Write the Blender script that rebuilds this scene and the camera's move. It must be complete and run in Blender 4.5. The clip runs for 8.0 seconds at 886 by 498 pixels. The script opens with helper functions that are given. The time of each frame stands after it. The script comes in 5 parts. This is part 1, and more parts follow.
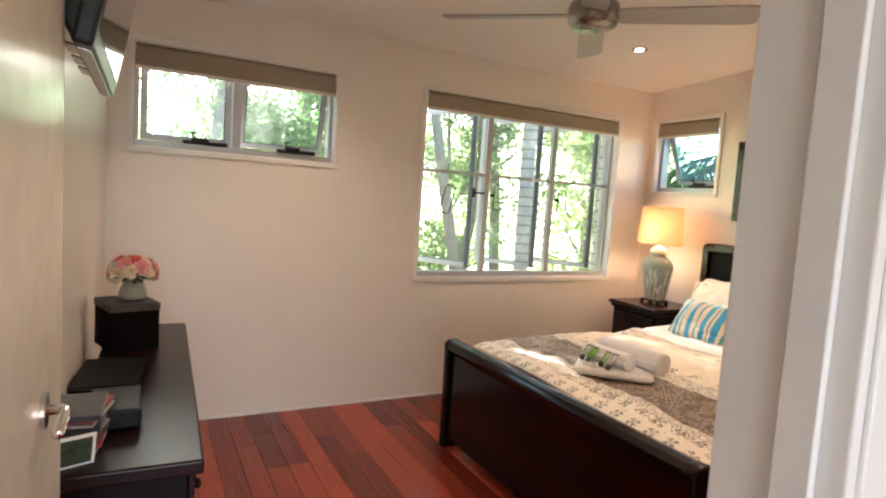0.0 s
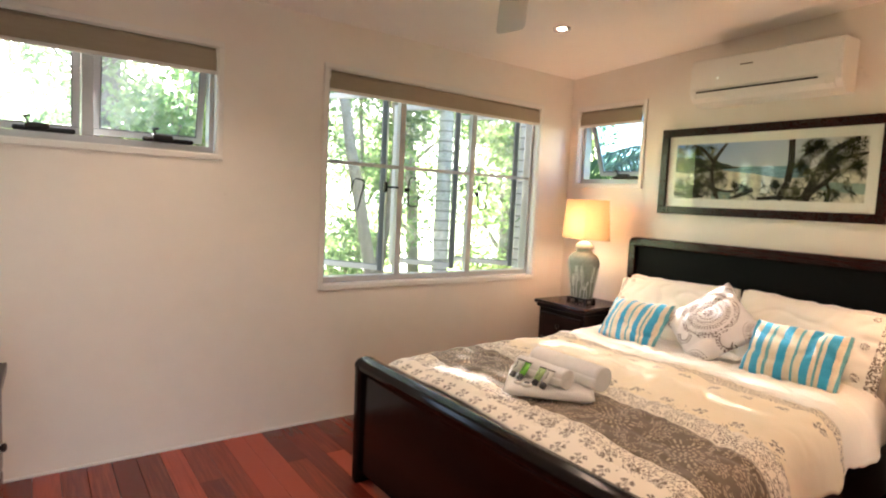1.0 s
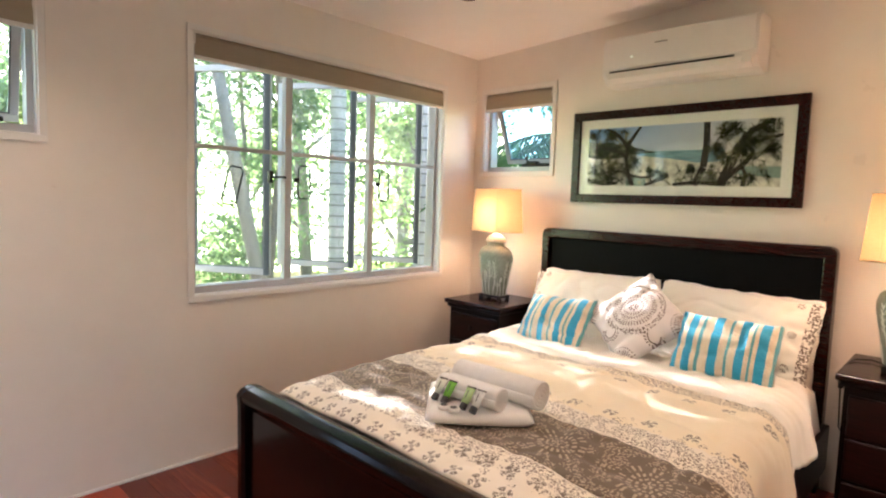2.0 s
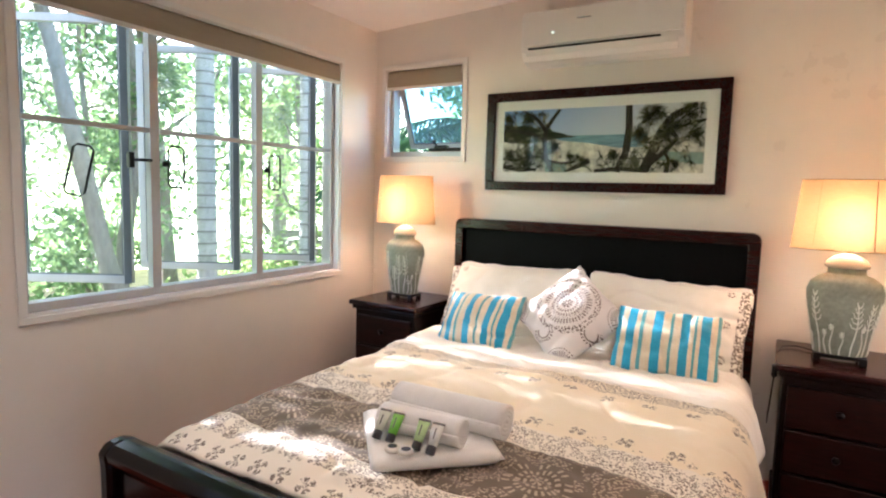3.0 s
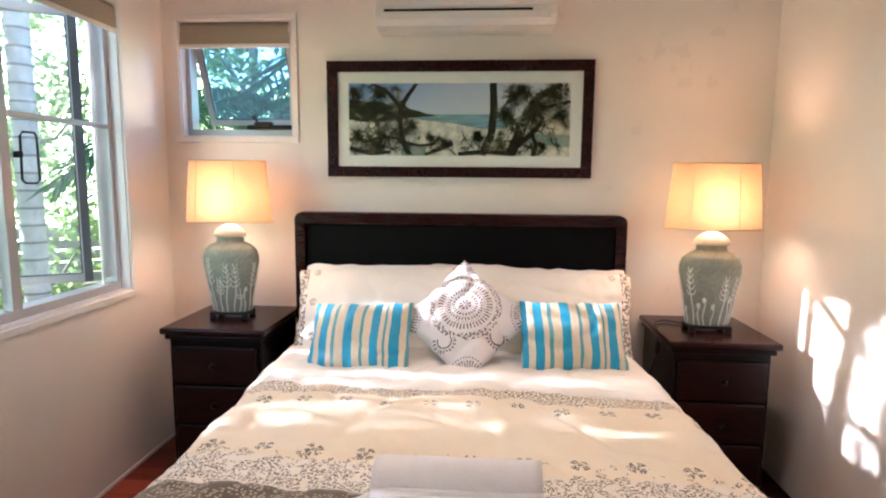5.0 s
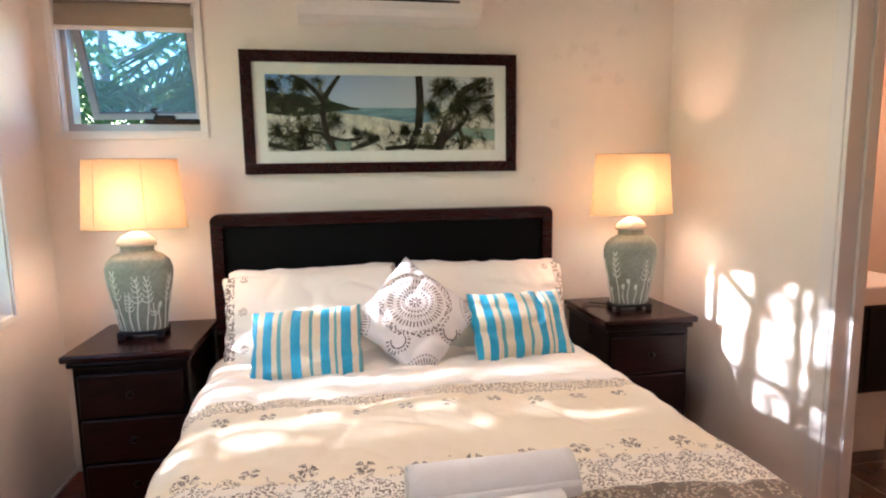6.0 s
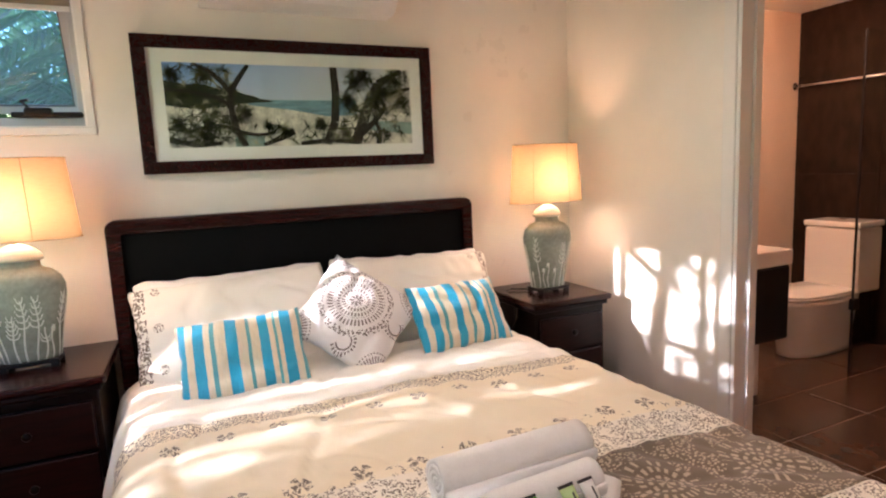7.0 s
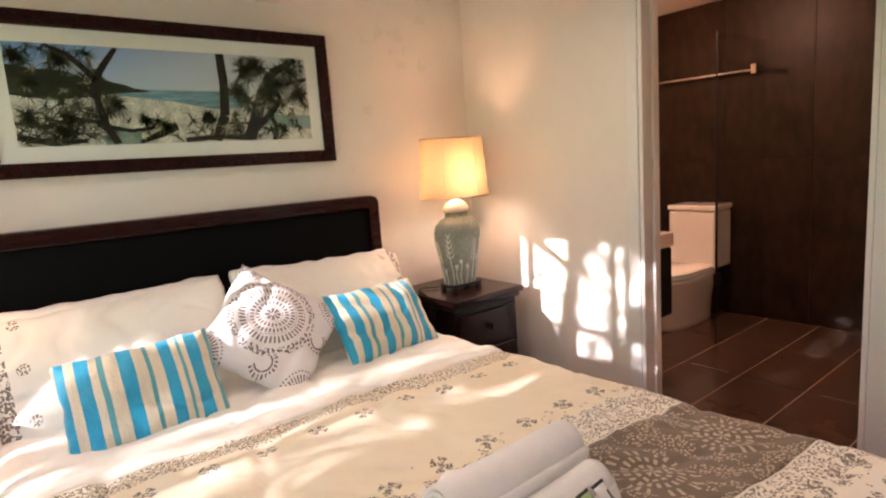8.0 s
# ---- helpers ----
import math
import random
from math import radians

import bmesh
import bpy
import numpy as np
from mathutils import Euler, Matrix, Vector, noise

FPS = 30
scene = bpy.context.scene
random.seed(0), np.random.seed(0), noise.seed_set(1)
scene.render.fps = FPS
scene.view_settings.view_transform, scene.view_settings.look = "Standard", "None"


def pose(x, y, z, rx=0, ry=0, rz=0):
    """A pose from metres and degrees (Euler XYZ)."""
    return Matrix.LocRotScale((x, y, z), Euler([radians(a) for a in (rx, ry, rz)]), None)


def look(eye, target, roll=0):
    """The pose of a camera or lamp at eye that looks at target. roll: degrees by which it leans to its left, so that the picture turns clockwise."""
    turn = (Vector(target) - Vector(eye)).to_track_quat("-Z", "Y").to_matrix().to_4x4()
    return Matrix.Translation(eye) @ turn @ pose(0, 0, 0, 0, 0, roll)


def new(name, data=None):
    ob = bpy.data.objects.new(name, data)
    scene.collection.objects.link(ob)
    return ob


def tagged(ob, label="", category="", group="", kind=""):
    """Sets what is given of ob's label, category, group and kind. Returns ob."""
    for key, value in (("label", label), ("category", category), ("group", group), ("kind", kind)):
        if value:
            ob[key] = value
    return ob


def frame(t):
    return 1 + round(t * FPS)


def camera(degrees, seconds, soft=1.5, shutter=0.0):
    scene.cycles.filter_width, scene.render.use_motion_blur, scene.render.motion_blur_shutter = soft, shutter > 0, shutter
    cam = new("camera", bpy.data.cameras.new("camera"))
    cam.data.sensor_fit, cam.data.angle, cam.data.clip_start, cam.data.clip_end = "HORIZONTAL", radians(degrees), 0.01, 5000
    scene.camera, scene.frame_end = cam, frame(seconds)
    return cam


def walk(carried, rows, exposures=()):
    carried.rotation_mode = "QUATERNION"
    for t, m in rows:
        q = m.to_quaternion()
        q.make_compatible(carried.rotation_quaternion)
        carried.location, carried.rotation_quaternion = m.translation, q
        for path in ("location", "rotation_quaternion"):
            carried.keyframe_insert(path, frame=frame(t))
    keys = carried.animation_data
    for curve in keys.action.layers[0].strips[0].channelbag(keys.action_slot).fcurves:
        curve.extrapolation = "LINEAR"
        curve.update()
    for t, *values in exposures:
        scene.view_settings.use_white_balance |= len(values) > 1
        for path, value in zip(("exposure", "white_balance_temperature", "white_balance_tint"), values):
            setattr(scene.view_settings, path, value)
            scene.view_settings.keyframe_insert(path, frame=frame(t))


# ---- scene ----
cam = camera(75.9, 8.0, soft=2.1)
PATH = [
    (0, (0.173, 0.133, 1.39), (1.103, 1.896, 1.224), 3.8),
    (0.5, (0.279, 0.309, 1.389), (1.321, 2.008, 1.226), 3.5),
    (1, (0.424, 0.487, 1.395), (1.594, 2.1, 1.228), 2.9),
    (1.5, (0.556, 0.662, 1.382), (1.858, 2.171, 1.217), 2.3),
    (3, (0.834, 1.276, 1.358), (2.548, 2.288, 1.164), 1.6),
    (3.5, (0.925, 1.472, 1.357), (2.738, 2.293, 1.154), 1.4),
    (4, (1.01, 1.661, 1.357), (2.906, 2.263, 1.152), 0.9),
    (4.5, (1.056, 1.851, 1.383), (3.007, 2.229, 1.154), 0.8),
    (6, (1.148, 2.38, 1.378), (3.102, 2.041, 1.117), -0.9),
    (6.5, (1.199, 2.539, 1.368), (3.097, 1.971, 1.1), -1.6),
    (7, (1.267, 2.679, 1.345), (3.077, 1.871, 1.077), -2.6),
    (7.5, (1.372, 2.77, 1.345), (3.069, 1.751, 1.06), -3.3),
    (8, (1.501, 2.823, 1.345), (3.057, 1.603, 1.045), -4.0),
]
walk(cam, [(t, look(eye, target, roll)) for t, eye, target, roll in PATH], [(0.0, 2.92, 6900, 20), (1.5, 3.0, 6700, 20), (3.0, 2.9, 5950, 19), (4.5, 2.87, 5750, 21), (6.5, 2.82, 5900, 22), (8.0, 2.72, 6200, 22)])

# ---- light ----
world = bpy.data.worlds.new("sky")
scene.world = world
world.use_nodes = True
wn = world.node_tree.nodes
sky = wn.new("ShaderNodeTexSky")
sky.sky_type = "NISHITA"
sky.sun_disc = False
SUN_DIR = Vector((0.006, -1.0, -0.36)).normalized()
sky.sun_elevation = math.asin(-SUN_DIR.z)
sky.sun_rotation = math.atan2(-SUN_DIR.x, -SUN_DIR.y)
world.node_tree.links.new(sky.outputs[0], wn["Background"].inputs[0])
wn["Background"].inputs[1].default_value = 0.15
sun = new("sun", bpy.data.lights.new("sun", "SUN"))
sun.data.energy, sun.data.angle, sun.data.color = 3.0, radians(0.5), (1.0, 0.955, 0.89)
sun.matrix_world = look((0, 8, 5), Vector((0, 8, 5)) + SUN_DIR)


def point(name, p, power, color, r=0.03):
    lamp = new(name, bpy.data.lights.new(name, "POINT"))
    lamp.data.energy, lamp.data.color, lamp.data.shadow_soft_size = power, color, r
    lamp.location = p
    return lamp


WARM = (1.0, 0.51, 0.28)
LAMP_W, SPOT_W, BATH_W, WOODS_GLOW, HALL_W, FAN_TURN = 1.05, 5.6, 3.8, 1.55, 2.4, 50
# daylight in the hall's outer doorway
hall = new("hall_daylight", bpy.data.lights.new("hall_daylight", "AREA"))
hall.data.shape, hall.data.size, hall.data.size_y = "RECTANGLE", 1.9, 2.15
hall.data.energy, hall.data.color = HALL_W, (0.95, 0.96, 1.0)
hall.matrix_world = look((0.25, -1.86, 1.12), (0.25, 0, 1.12))

# ---- materials ----


def mat(name, color, rough=0.5, metal=0.0, spec=0.5, var=0.0, scale=8.0, bump=0.0, bscale=60.0, stretch=(1, 1, 1), coat=0.0, rvar=0.0):
    """A surface with colour varied at two scales, a fine relief and uneven gloss."""
    m = bpy.data.materials.new(name)
    m.use_nodes = True
    nt = m.node_tree
    n, l = nt.nodes, nt.links
    b = n["Principled BSDF"]
    b.inputs["Base Color"].default_value = (*color, 1)
    b.inputs["Roughness"].default_value = rough
    b.inputs["Metallic"].default_value = metal
    b.inputs["Specular IOR Level"].default_value = spec
    b.inputs["Coat Weight"].default_value = coat
    b.inputs["Coat Roughness"].default_value = 0.12
    tc = n.new("ShaderNodeTexCoord")
    mp = n.new("ShaderNodeMapping")
    mp.inputs["Scale"].default_value = stretch
    l.new(tc.outputs["Object"], mp.inputs[0])
    if var or rvar:
        t1, t2 = n.new("ShaderNodeTexNoise"), n.new("ShaderNodeTexNoise")
        for t, s in ((t1, scale), (t2, scale * 7)):
            t.inputs["Scale"].default_value, t.inputs["Detail"].default_value = s, 5
            l.new(mp.outputs[0], t.inputs[0])
        ad = n.new("ShaderNodeMath")
        ad.operation = "ADD"
        l.new(t1.outputs[0], ad.inputs[0]), l.new(t2.outputs[0], ad.inputs[1])
        if var:
            mr = n.new("ShaderNodeMapRange")
            mr.inputs[1].default_value, mr.inputs[2].default_value = 0.6, 1.4
            mr.inputs[3].default_value, mr.inputs[4].default_value = 1 - var, 1 + var
            l.new(ad.outputs[0], mr.inputs[0])
            hs = n.new("ShaderNodeHueSaturation")
            hs.inputs["Color"].default_value = (*color, 1)
            l.new(mr.outputs[0], hs.inputs["Value"])
            l.new(hs.outputs[0], b.inputs["Base Color"])
        if rvar:
            mr2 = n.new("ShaderNodeMapRange")
            mr2.inputs[1].default_value, mr2.inputs[2].default_value = 0.6, 1.4
            mr2.inputs[3].default_value, mr2.inputs[4].default_value = max(0.02, rough - rvar), rough + rvar
            l.new(ad.outputs[0], mr2.inputs[0])
            l.new(mr2.outputs[0], b.inputs["Roughness"])
    if bump:
        t3, bp = n.new("ShaderNodeTexNoise"), n.new("ShaderNodeBump")
        t3.inputs["Scale"].default_value, t3.inputs["Detail"].default_value = bscale, 4
        bp.inputs["Strength"].default_value, bp.inputs["Distance"].default_value = bump, 0.01
        l.new(mp.outputs[0], t3.inputs[0]), l.new(t3.outputs[0], bp.inputs["Height"])
        l.new(bp.outputs[0], b.inputs["Normal"])
    return m


def wood(name, dark, light, rough=0.3, grain=(1, 12, 12), coat=0.0, by_piece=False, spec=0.5):
    """Timber with long grain; by_piece varies the tone from board to board."""
    m = mat(name, light, rough, coat=coat, spec=spec)
    n, l = m.node_tree.nodes, m.node_tree.links
    b = n["Principled BSDF"]
    mp = n["Mapping"]
    mp.inputs["Scale"].default_value = grain
    t = n.new("ShaderNodeTexNoise")
    t.inputs["Scale"].default_value, t.inputs["Detail"].default_value, t.inputs["Distortion"].default_value = 6, 8, 0.6
    l.new(mp.outputs[0], t.inputs[0])
    r = n.new("ShaderNodeValToRGB")
    r.color_ramp.elements[0].color, r.color_ramp.elements[1].color = (*dark, 1), (*light, 1)
    r.color_ramp.elements[0].position, r.color_ramp.elements[1].position = 0.3, 0.7
    if by_piece:
        oi, ad, mu = n.new("ShaderNodeObjectInfo"), n.new("ShaderNodeMath"), n.new("ShaderNodeMath")
        mu.operation, ad.operation = "MULTIPLY_ADD", "ADD"
        mu.inputs[1].default_value, mu.inputs[2].default_value = 0.62, -0.06
        l.new(oi.outputs["Random"], mu.inputs[0])
        hf = n.new("ShaderNodeMath")
        hf.operation, hf.inputs[1].default_value = "MULTIPLY", 0.5
        l.new(t.outputs[0], hf.inputs[0])
        l.new(mu.outputs[0], ad.inputs[0]), l.new(hf.outputs[0], ad.inputs[1])
        l.new(ad.outputs[0], r.inputs[0])
        va = n.new("ShaderNodeVectorMath")
        va.operation = "ADD"
        sc = n.new("ShaderNodeMath")
        sc.operation, sc.inputs[1].default_value = "MULTIPLY", 40
        l.new(oi.outputs["Random"], sc.inputs[0])
        l.new(mp.outputs[0], va.inputs[0]), l.new(sc.outputs[0], va.inputs[1])
        l.new(va.outputs[0], t.inputs[0])
    else:
        l.new(t.outputs[0], r.inputs[0])
    l.new(r.outputs[0], b.inputs["Base Color"])
    bp = n.new("ShaderNodeBump")
    bp.inputs["Strength"].default_value, bp.inputs["Distance"].default_value = 0.08, 0.002
    l.new(t.outputs[0], bp.inputs["Height"]), l.new(bp.outputs[0], b.inputs["Normal"])
    return m


M_WALL = mat("wall_paint", (0.80, 0.757, 0.695), 0.32, var=0.03, scale=1.2, bump=0.05, bscale=120, rvar=0.06)
M_CEIL = mat("ceiling_paint", (0.87, 0.85, 0.81), 0.45, var=0.02, scale=1.0, bump=0.04, bscale=90)
M_TRIM = mat("trim_gloss", (0.78, 0.77, 0.74), 0.3, var=0.012, scale=3)
M_DOOR = mat("door_gloss", (0.80, 0.73, 0.61), 0.22, var=0.03, scale=2, rvar=0.05, bump=0.03, bscale=30)
M_ALU = mat("window_aluminium", (0.46, 0.47, 0.49), 0.4, metal=0.35, var=0.05, scale=10)
M_DARKALU = mat("sash_edge", (0.10, 0.115, 0.125), 0.4, var=0.1)
M_BLACK = mat("black_plastic", (0.007, 0.007, 0.008), 0.35, spec=0.25, var=0.2, scale=20)
M_BLIND = mat("blind_fabric", (0.33, 0.285, 0.215), 0.85, var=0.08, scale=4, bump=0.25, bscale=300, stretch=(1, 1, 12))
M_HEMRAIL = mat("hem_rail", (0.7, 0.69, 0.66), 0.4, var=0.03)
M_JARRAH = wood("jarrah_boards", (0.13, 0.017, 0.010), (0.36, 0.056, 0.028), 0.2, (14, 0.7, 3), by_piece=True)
M_SUB = mat("floor_underlay", (0.03, 0.012, 0.008), 0.8, var=0.1)
M_MAHOG = wood("dark_mahogany", (0.003, 0.0012, 0.0012), (0.006, 0.0019, 0.0018), 0.3, (14, 1.5, 14), coat=0.0, spec=0.2)
M_MAHOG2 = wood("red_mahogany", (0.009, 0.0018, 0.0017), (0.027, 0.0044, 0.0038), 0.24, (14, 1.5, 14), coat=0.0, spec=0.3)
M_DTOP = wood("dresser_top", (0.007, 0.002, 0.0018), (0.020, 0.005, 0.0042), 0.3, (14, 1.5, 14), spec=0.25)
M_RAIL = wood("polished_dark_rail", (0.002, 0.001, 0.001), (0.005, 0.0017, 0.0016), 0.16, (14, 1.5, 14), coat=0.0, spec=0.25)
M_LEATHER = mat("black_leather", (0.004, 0.004, 0.0045), 0.5, spec=0.08, var=0.15, scale=6, bump=0.12, bscale=220)
M_WHITEPL = mat("white_plastic", (0.80, 0.79, 0.76), 0.3, var=0.02)
M_CHROME = mat("chrome", (0.75, 0.75, 0.76), 0.15, metal=1.0, rvar=0.05, scale=20)
M_NICKEL = mat("brushed_nickel", (0.34, 0.32, 0.30), 0.25, metal=0.9, rvar=0.06, scale=30)
M_BLADE = mat("fan_blade_paint", (0.42, 0.42, 0.42), 0.38, metal=0.4, var=0.04, scale=6)
M_CERAMIC = mat("toilet_ceramic", (0.85, 0.83, 0.79), 0.1, var=0.01, coat=0.5)
M_TILE = mat("brown_floor_tile", (0.075, 0.040, 0.027), 0.26, var=0.25, scale=1.5)
M_GROUT = mat("grout", (0.36, 0.28, 0.22), 0.8, var=0.1)
M_WTILE = mat("brown_wall_tile", (0.024, 0.0135, 0.0085), 0.42, spec=0.18, var=0.85, scale=1.8, bump=0.05, bscale=40, stretch=(1, 1, 0.5), rvar=0.1)
M_BATHWALL = mat("bathroom_paint", (0.74, 0.58, 0.45), 0.5, var=0.03)
M_SHEET = mat("white_cotton", (0.84, 0.815, 0.76), 0.8, var=0.03, scale=5, bump=0.15, bscale=14)
M_TOWEL = mat("white_terry", (0.90, 0.895, 0.885), 0.95, var=0.04, scale=30, bump=0.4, bscale=420)
M_STUD = mat("hall_paint", (0.72, 0.70, 0.66), 0.5, var=0.02)


def glass(name, tint=(1, 1, 1), gloss=0.06, flat_gloss=False, veil=0.0):
    m = bpy.data.materials.new(name)
    m.use_nodes = True
    n, l = m.node_tree.nodes, m.node_tree.links
    n.remove(n["Principled BSDF"])
    tr, gl, mx, fr = n.new("ShaderNodeBsdfTransparent"), n.new("ShaderNodeBsdfGlossy"), n.new("ShaderNodeMixShader"), n.new("ShaderNodeLayerWeight")
    tr.inputs[0].default_value = (*tint, 1)
    gl.inputs["Roughness"].default_value = 0.02
    fr.inputs[0].default_value = 0.5
    pw_, ad_ = n.new("ShaderNodeMath"), n.new("ShaderNodeMath")
    pw_.operation, ad_.operation = "POWER", "MULTIPLY_ADD"
    pw_.inputs[1].default_value, ad_.inputs[1].default_value, ad_.inputs[2].default_value = 5, 0.6, 0.02
    l.new(fr.outputs["Facing"], pw_.inputs[0]), l.new(pw_.outputs[0], ad_.inputs[0])
    mx.inputs[0].default_value = gloss
    if not flat_gloss:
        l.new(ad_.outputs[0], mx.inputs[0])
    l.new(tr.outputs[0], mx.inputs[1]), l.new(gl.outputs[0], mx.inputs[2])
    # pale translucent veil mixed in to imitate hazy glare on the panes
    if veil:
        du, mx2 = n.new("ShaderNodeBsdfTranslucent"), n.new("ShaderNodeMixShader")
        du.inputs[0].default_value = (0.85, 0.9, 0.92, 1)
        mx2.inputs[0].default_value = veil
        l.new(mx.outputs[0], mx2.inputs[1]), l.new(du.outputs[0], mx2.inputs[2])
        l.new(mx2.outputs[0], n["Material Output"].inputs[0])
    else:
        l.new(mx.outputs[0], n["Material Output"].inputs[0])
    return m


M_GLASS = glass("window_glass", (0.97, 0.99, 0.98))
M_VEILED = glass("veiled_glass", (0.95, 0.99, 0.99), veil=0.03)
M_TINT = glass("blue_tinted_glass", (0.84, 0.95, 1.0), veil=0.025)
M_TINT2 = glass("deep_tinted_glass", (0.62, 0.84, 1.0), veil=0.05)
M_SCREEN = glass("shower_glass", (0.93, 0.94, 0.93), 0.04, True)


def glow(name, color, strength):
    m = bpy.data.materials.new(name)
    m.use_nodes = True
    b = m.node_tree.nodes["Principled BSDF"]
    b.inputs["Base Color"].default_value = (*color, 1)
    b.inputs["Emission Color"].default_value = (*color, 1)
    b.inputs["Emission Strength"].default_value = strength
    return m


M_BULB = glow("lit_lens", (1.0, 0.8, 0.55), 12)
M_LED = glow("green_led", (0.8, 1.0, 0.8), 0.4)


# ---- builders ----


def finish(name, bm, m, smooth=False):
    me = bpy.data.meshes.new(name)
    bm.normal_update()
    bm.to_mesh(me)
    bm.free()
    for x in (m if isinstance(m, (list, tuple)) else [m]):
        me.materials.append(x)
    if smooth:
        for p in me.polygons:
            p.use_smooth = True
    return me


def part(name, bm, m, parent=None, label="", smooth=False):
    ob = new(name, finish(name, bm, m, smooth))
    if parent:
        ob.parent = parent
    if label:
        ob["label"] = label
    return ob


def thing(name, m, label, category, group=""):
    ob = new(name)
    ob.empty_display_size = 0.1
    ob.matrix_world = m
    return tagged(ob, label, category, group)


def box(bm, lo, hi, bevel=0.0, seg=2):
    """Adds a box between two corners, with rounded edges."""
    lo, hi = Vector(lo), Vector(hi)
    r = bmesh.ops.create_cube(bm, size=1.0, matrix=Matrix.LocRotScale((lo + hi) / 2, None, hi - lo))
    if bevel:
        vs = set(r["verts"])
        es = [e for e in bm.edges if e.verts[0] in vs and e.verts[1] in vs]
        bmesh.ops.bevel(bm, geom=es, offset=bevel, segments=seg, affect="EDGES", profile=0.5)
    return bm


def bx(lo, hi, bevel=0.0, seg=2):
    return box(bmesh.new(), lo, hi, bevel, seg)


def lathe(profile, steps=32, center=(0, 0)):
    """A turned solid from (radius, height) pairs."""
    bm = bmesh.new()
    rings = []
    for r, z in profile:
        rings.append([bm.verts.new((center[0] + r * math.cos(2 * math.pi * i / steps), center[1] + r * math.sin(2 * math.pi * i / steps), z)) for i in range(steps)])
    for a, b in zip(rings, rings[1:]):
        for i in range(steps):
            j = (i + 1) % steps
            bm.faces.new((a[i], a[j], b[j], b[i]))
    bm.faces.new(rings[0][::-1])
    bm.faces.new(rings[-1])
    return bm


def tube(bm, pts, r, steps=8, r2=None):
    """A round bar along points, tapering to r2."""
    pts = [Vector(p) for p in pts]
    rings = []
    for k, p in enumerate(pts):
        d = (pts[min(k + 1, len(pts) - 1)] - pts[max(k - 1, 0)]).normalized()
        u = d.cross(Vector((0, 0, 1)) if abs(d.z) < 0.9 else Vector((1, 0, 0))).normalized()
        v = d.cross(u)
        rr = r + ((r2 if r2 is not None else r) - r) * k / max(1, len(pts) - 1)
        rings.append([bm.verts.new(p + rr * (u * math.cos(2 * math.pi * i / steps) + v * math.sin(2 * math.pi * i / steps))) for i in range(steps)])
    for a, b in zip(rings, rings[1:]):
        for i in range(steps):
            j = (i + 1) % steps
            bm.faces.new((a[i], a[j], b[j], b[i]))
    bm.faces.new(rings[0][::-1])
    bm.faces.new(rings[-1])
    return bm


def structure(name, bm, m, label, category="wall"):
    return tagged(part(name, bm, m), label, category, kind="structure")


def prism(outline, axis_lo, axis_hi, axis="y", bevel=0.0):
    """Extrudes an outline of pairs along an axis."""
    bm = bmesh.new()

    def put(a, b, c):
        return {"x": (c, a, b), "y": (a, c, b), "z": (a, b, c)}[axis]

    lo = [bm.verts.new(put(a, b, axis_lo)) for a, b in outline]
    hi = [bm.verts.new(put(a, b, axis_hi)) for a, b in outline]
    k = len(outline)
    for i in range(k):
        j = (i + 1) % k
        bm.faces.new((lo[i], lo[j], hi[j], hi[i]))
    bm.faces.new(lo[::-1]), bm.faces.new(hi)
    bmesh.ops.recalc_face_normals(bm, faces=bm.faces[:])
    if bevel:
        bmesh.ops.bevel(bm, geom=bm.edges[:], offset=bevel, segments=2, affect="EDGES", profile=0.5)
    return bm


# ---- the shell of the room ----
W, E, S, N = -0.02, 3.96, 0.665, 3.68
CN, SLOPE = 2.418, 0.055


def ceil_z(y):
    return CN + SLOPE * (N - y)


H = 2.95
WIN_A = (0.10, 1.22, 1.582, 2.14)
WIN_B = (1.845, 3.60, 0.852, 2.143)
WIN_C = (3.008, 3.59, 1.587, 2.16)


def pierced(u0, u1, z0, z1, holes, put):
    """The boxes of a wall with openings; holes in order along it, put() makes corners from (u, z, side)."""
    bm = bmesh.new()
    at = u0
    for a, b, c, d in holes:
        box(bm, *put(at, a, z0, z1))
        if c > z0:
            box(bm, *put(a, b, z0, c))
        if d < z1:
            box(bm, *put(a, b, d, z1))
        at = b
    box(bm, *put(at, u1, z0, z1))
    return bm


structure("wall_north", pierced(W - 0.14, E + 0.14, -0.1, H, [WIN_A, WIN_B], lambda a, b, c, d: ((a, N, c), (b, N + 0.14, d))), M_WALL, "warm white painted plaster wall with two windows")
structure("wall_east", pierced(S, N, -0.1, H, [WIN_C], lambda a, b, c, d: ((E, a, c), (E + 0.14, b, d))), M_WALL, "warm white painted plaster wall behind the bed")
structure("wall_west", bx((W - 0.14, 0.54, -0.1), (W, N, H)), M_WALL, "warm white painted plaster wall beside the dresser")
DOOR_B = (2.05, 2.868, -0.1, 2.08)
structure("wall_south", pierced(1.9, E, -0.1, H, [DOOR_B], lambda a, b, c, d: ((a, S - 0.1, c), (b, S, d))), M_WALL, "warm white painted wall with the bathroom doorway")
ENTRY = (-0.06, 0.785, -0.1, 2.06)
structure("wall_entry", pierced(-1.0, 1.9, -0.1, H, [ENTRY], lambda a, b, c, d: ((a, 0.42, c), (b, 0.54, d))), M_WALL, "painted wall with the entry doorway")
bm = prism([(-1.75, CN + SLOPE * (N + 1.75)), (N + 0.14, CN - SLOPE * 0.14), (N + 0.14, 2.66), (-1.75, 3.1)], W - 1.2, 4.34, "x")
structure("ceiling", bm, M_CEIL, "sloping white painted ceiling", "ceiling")
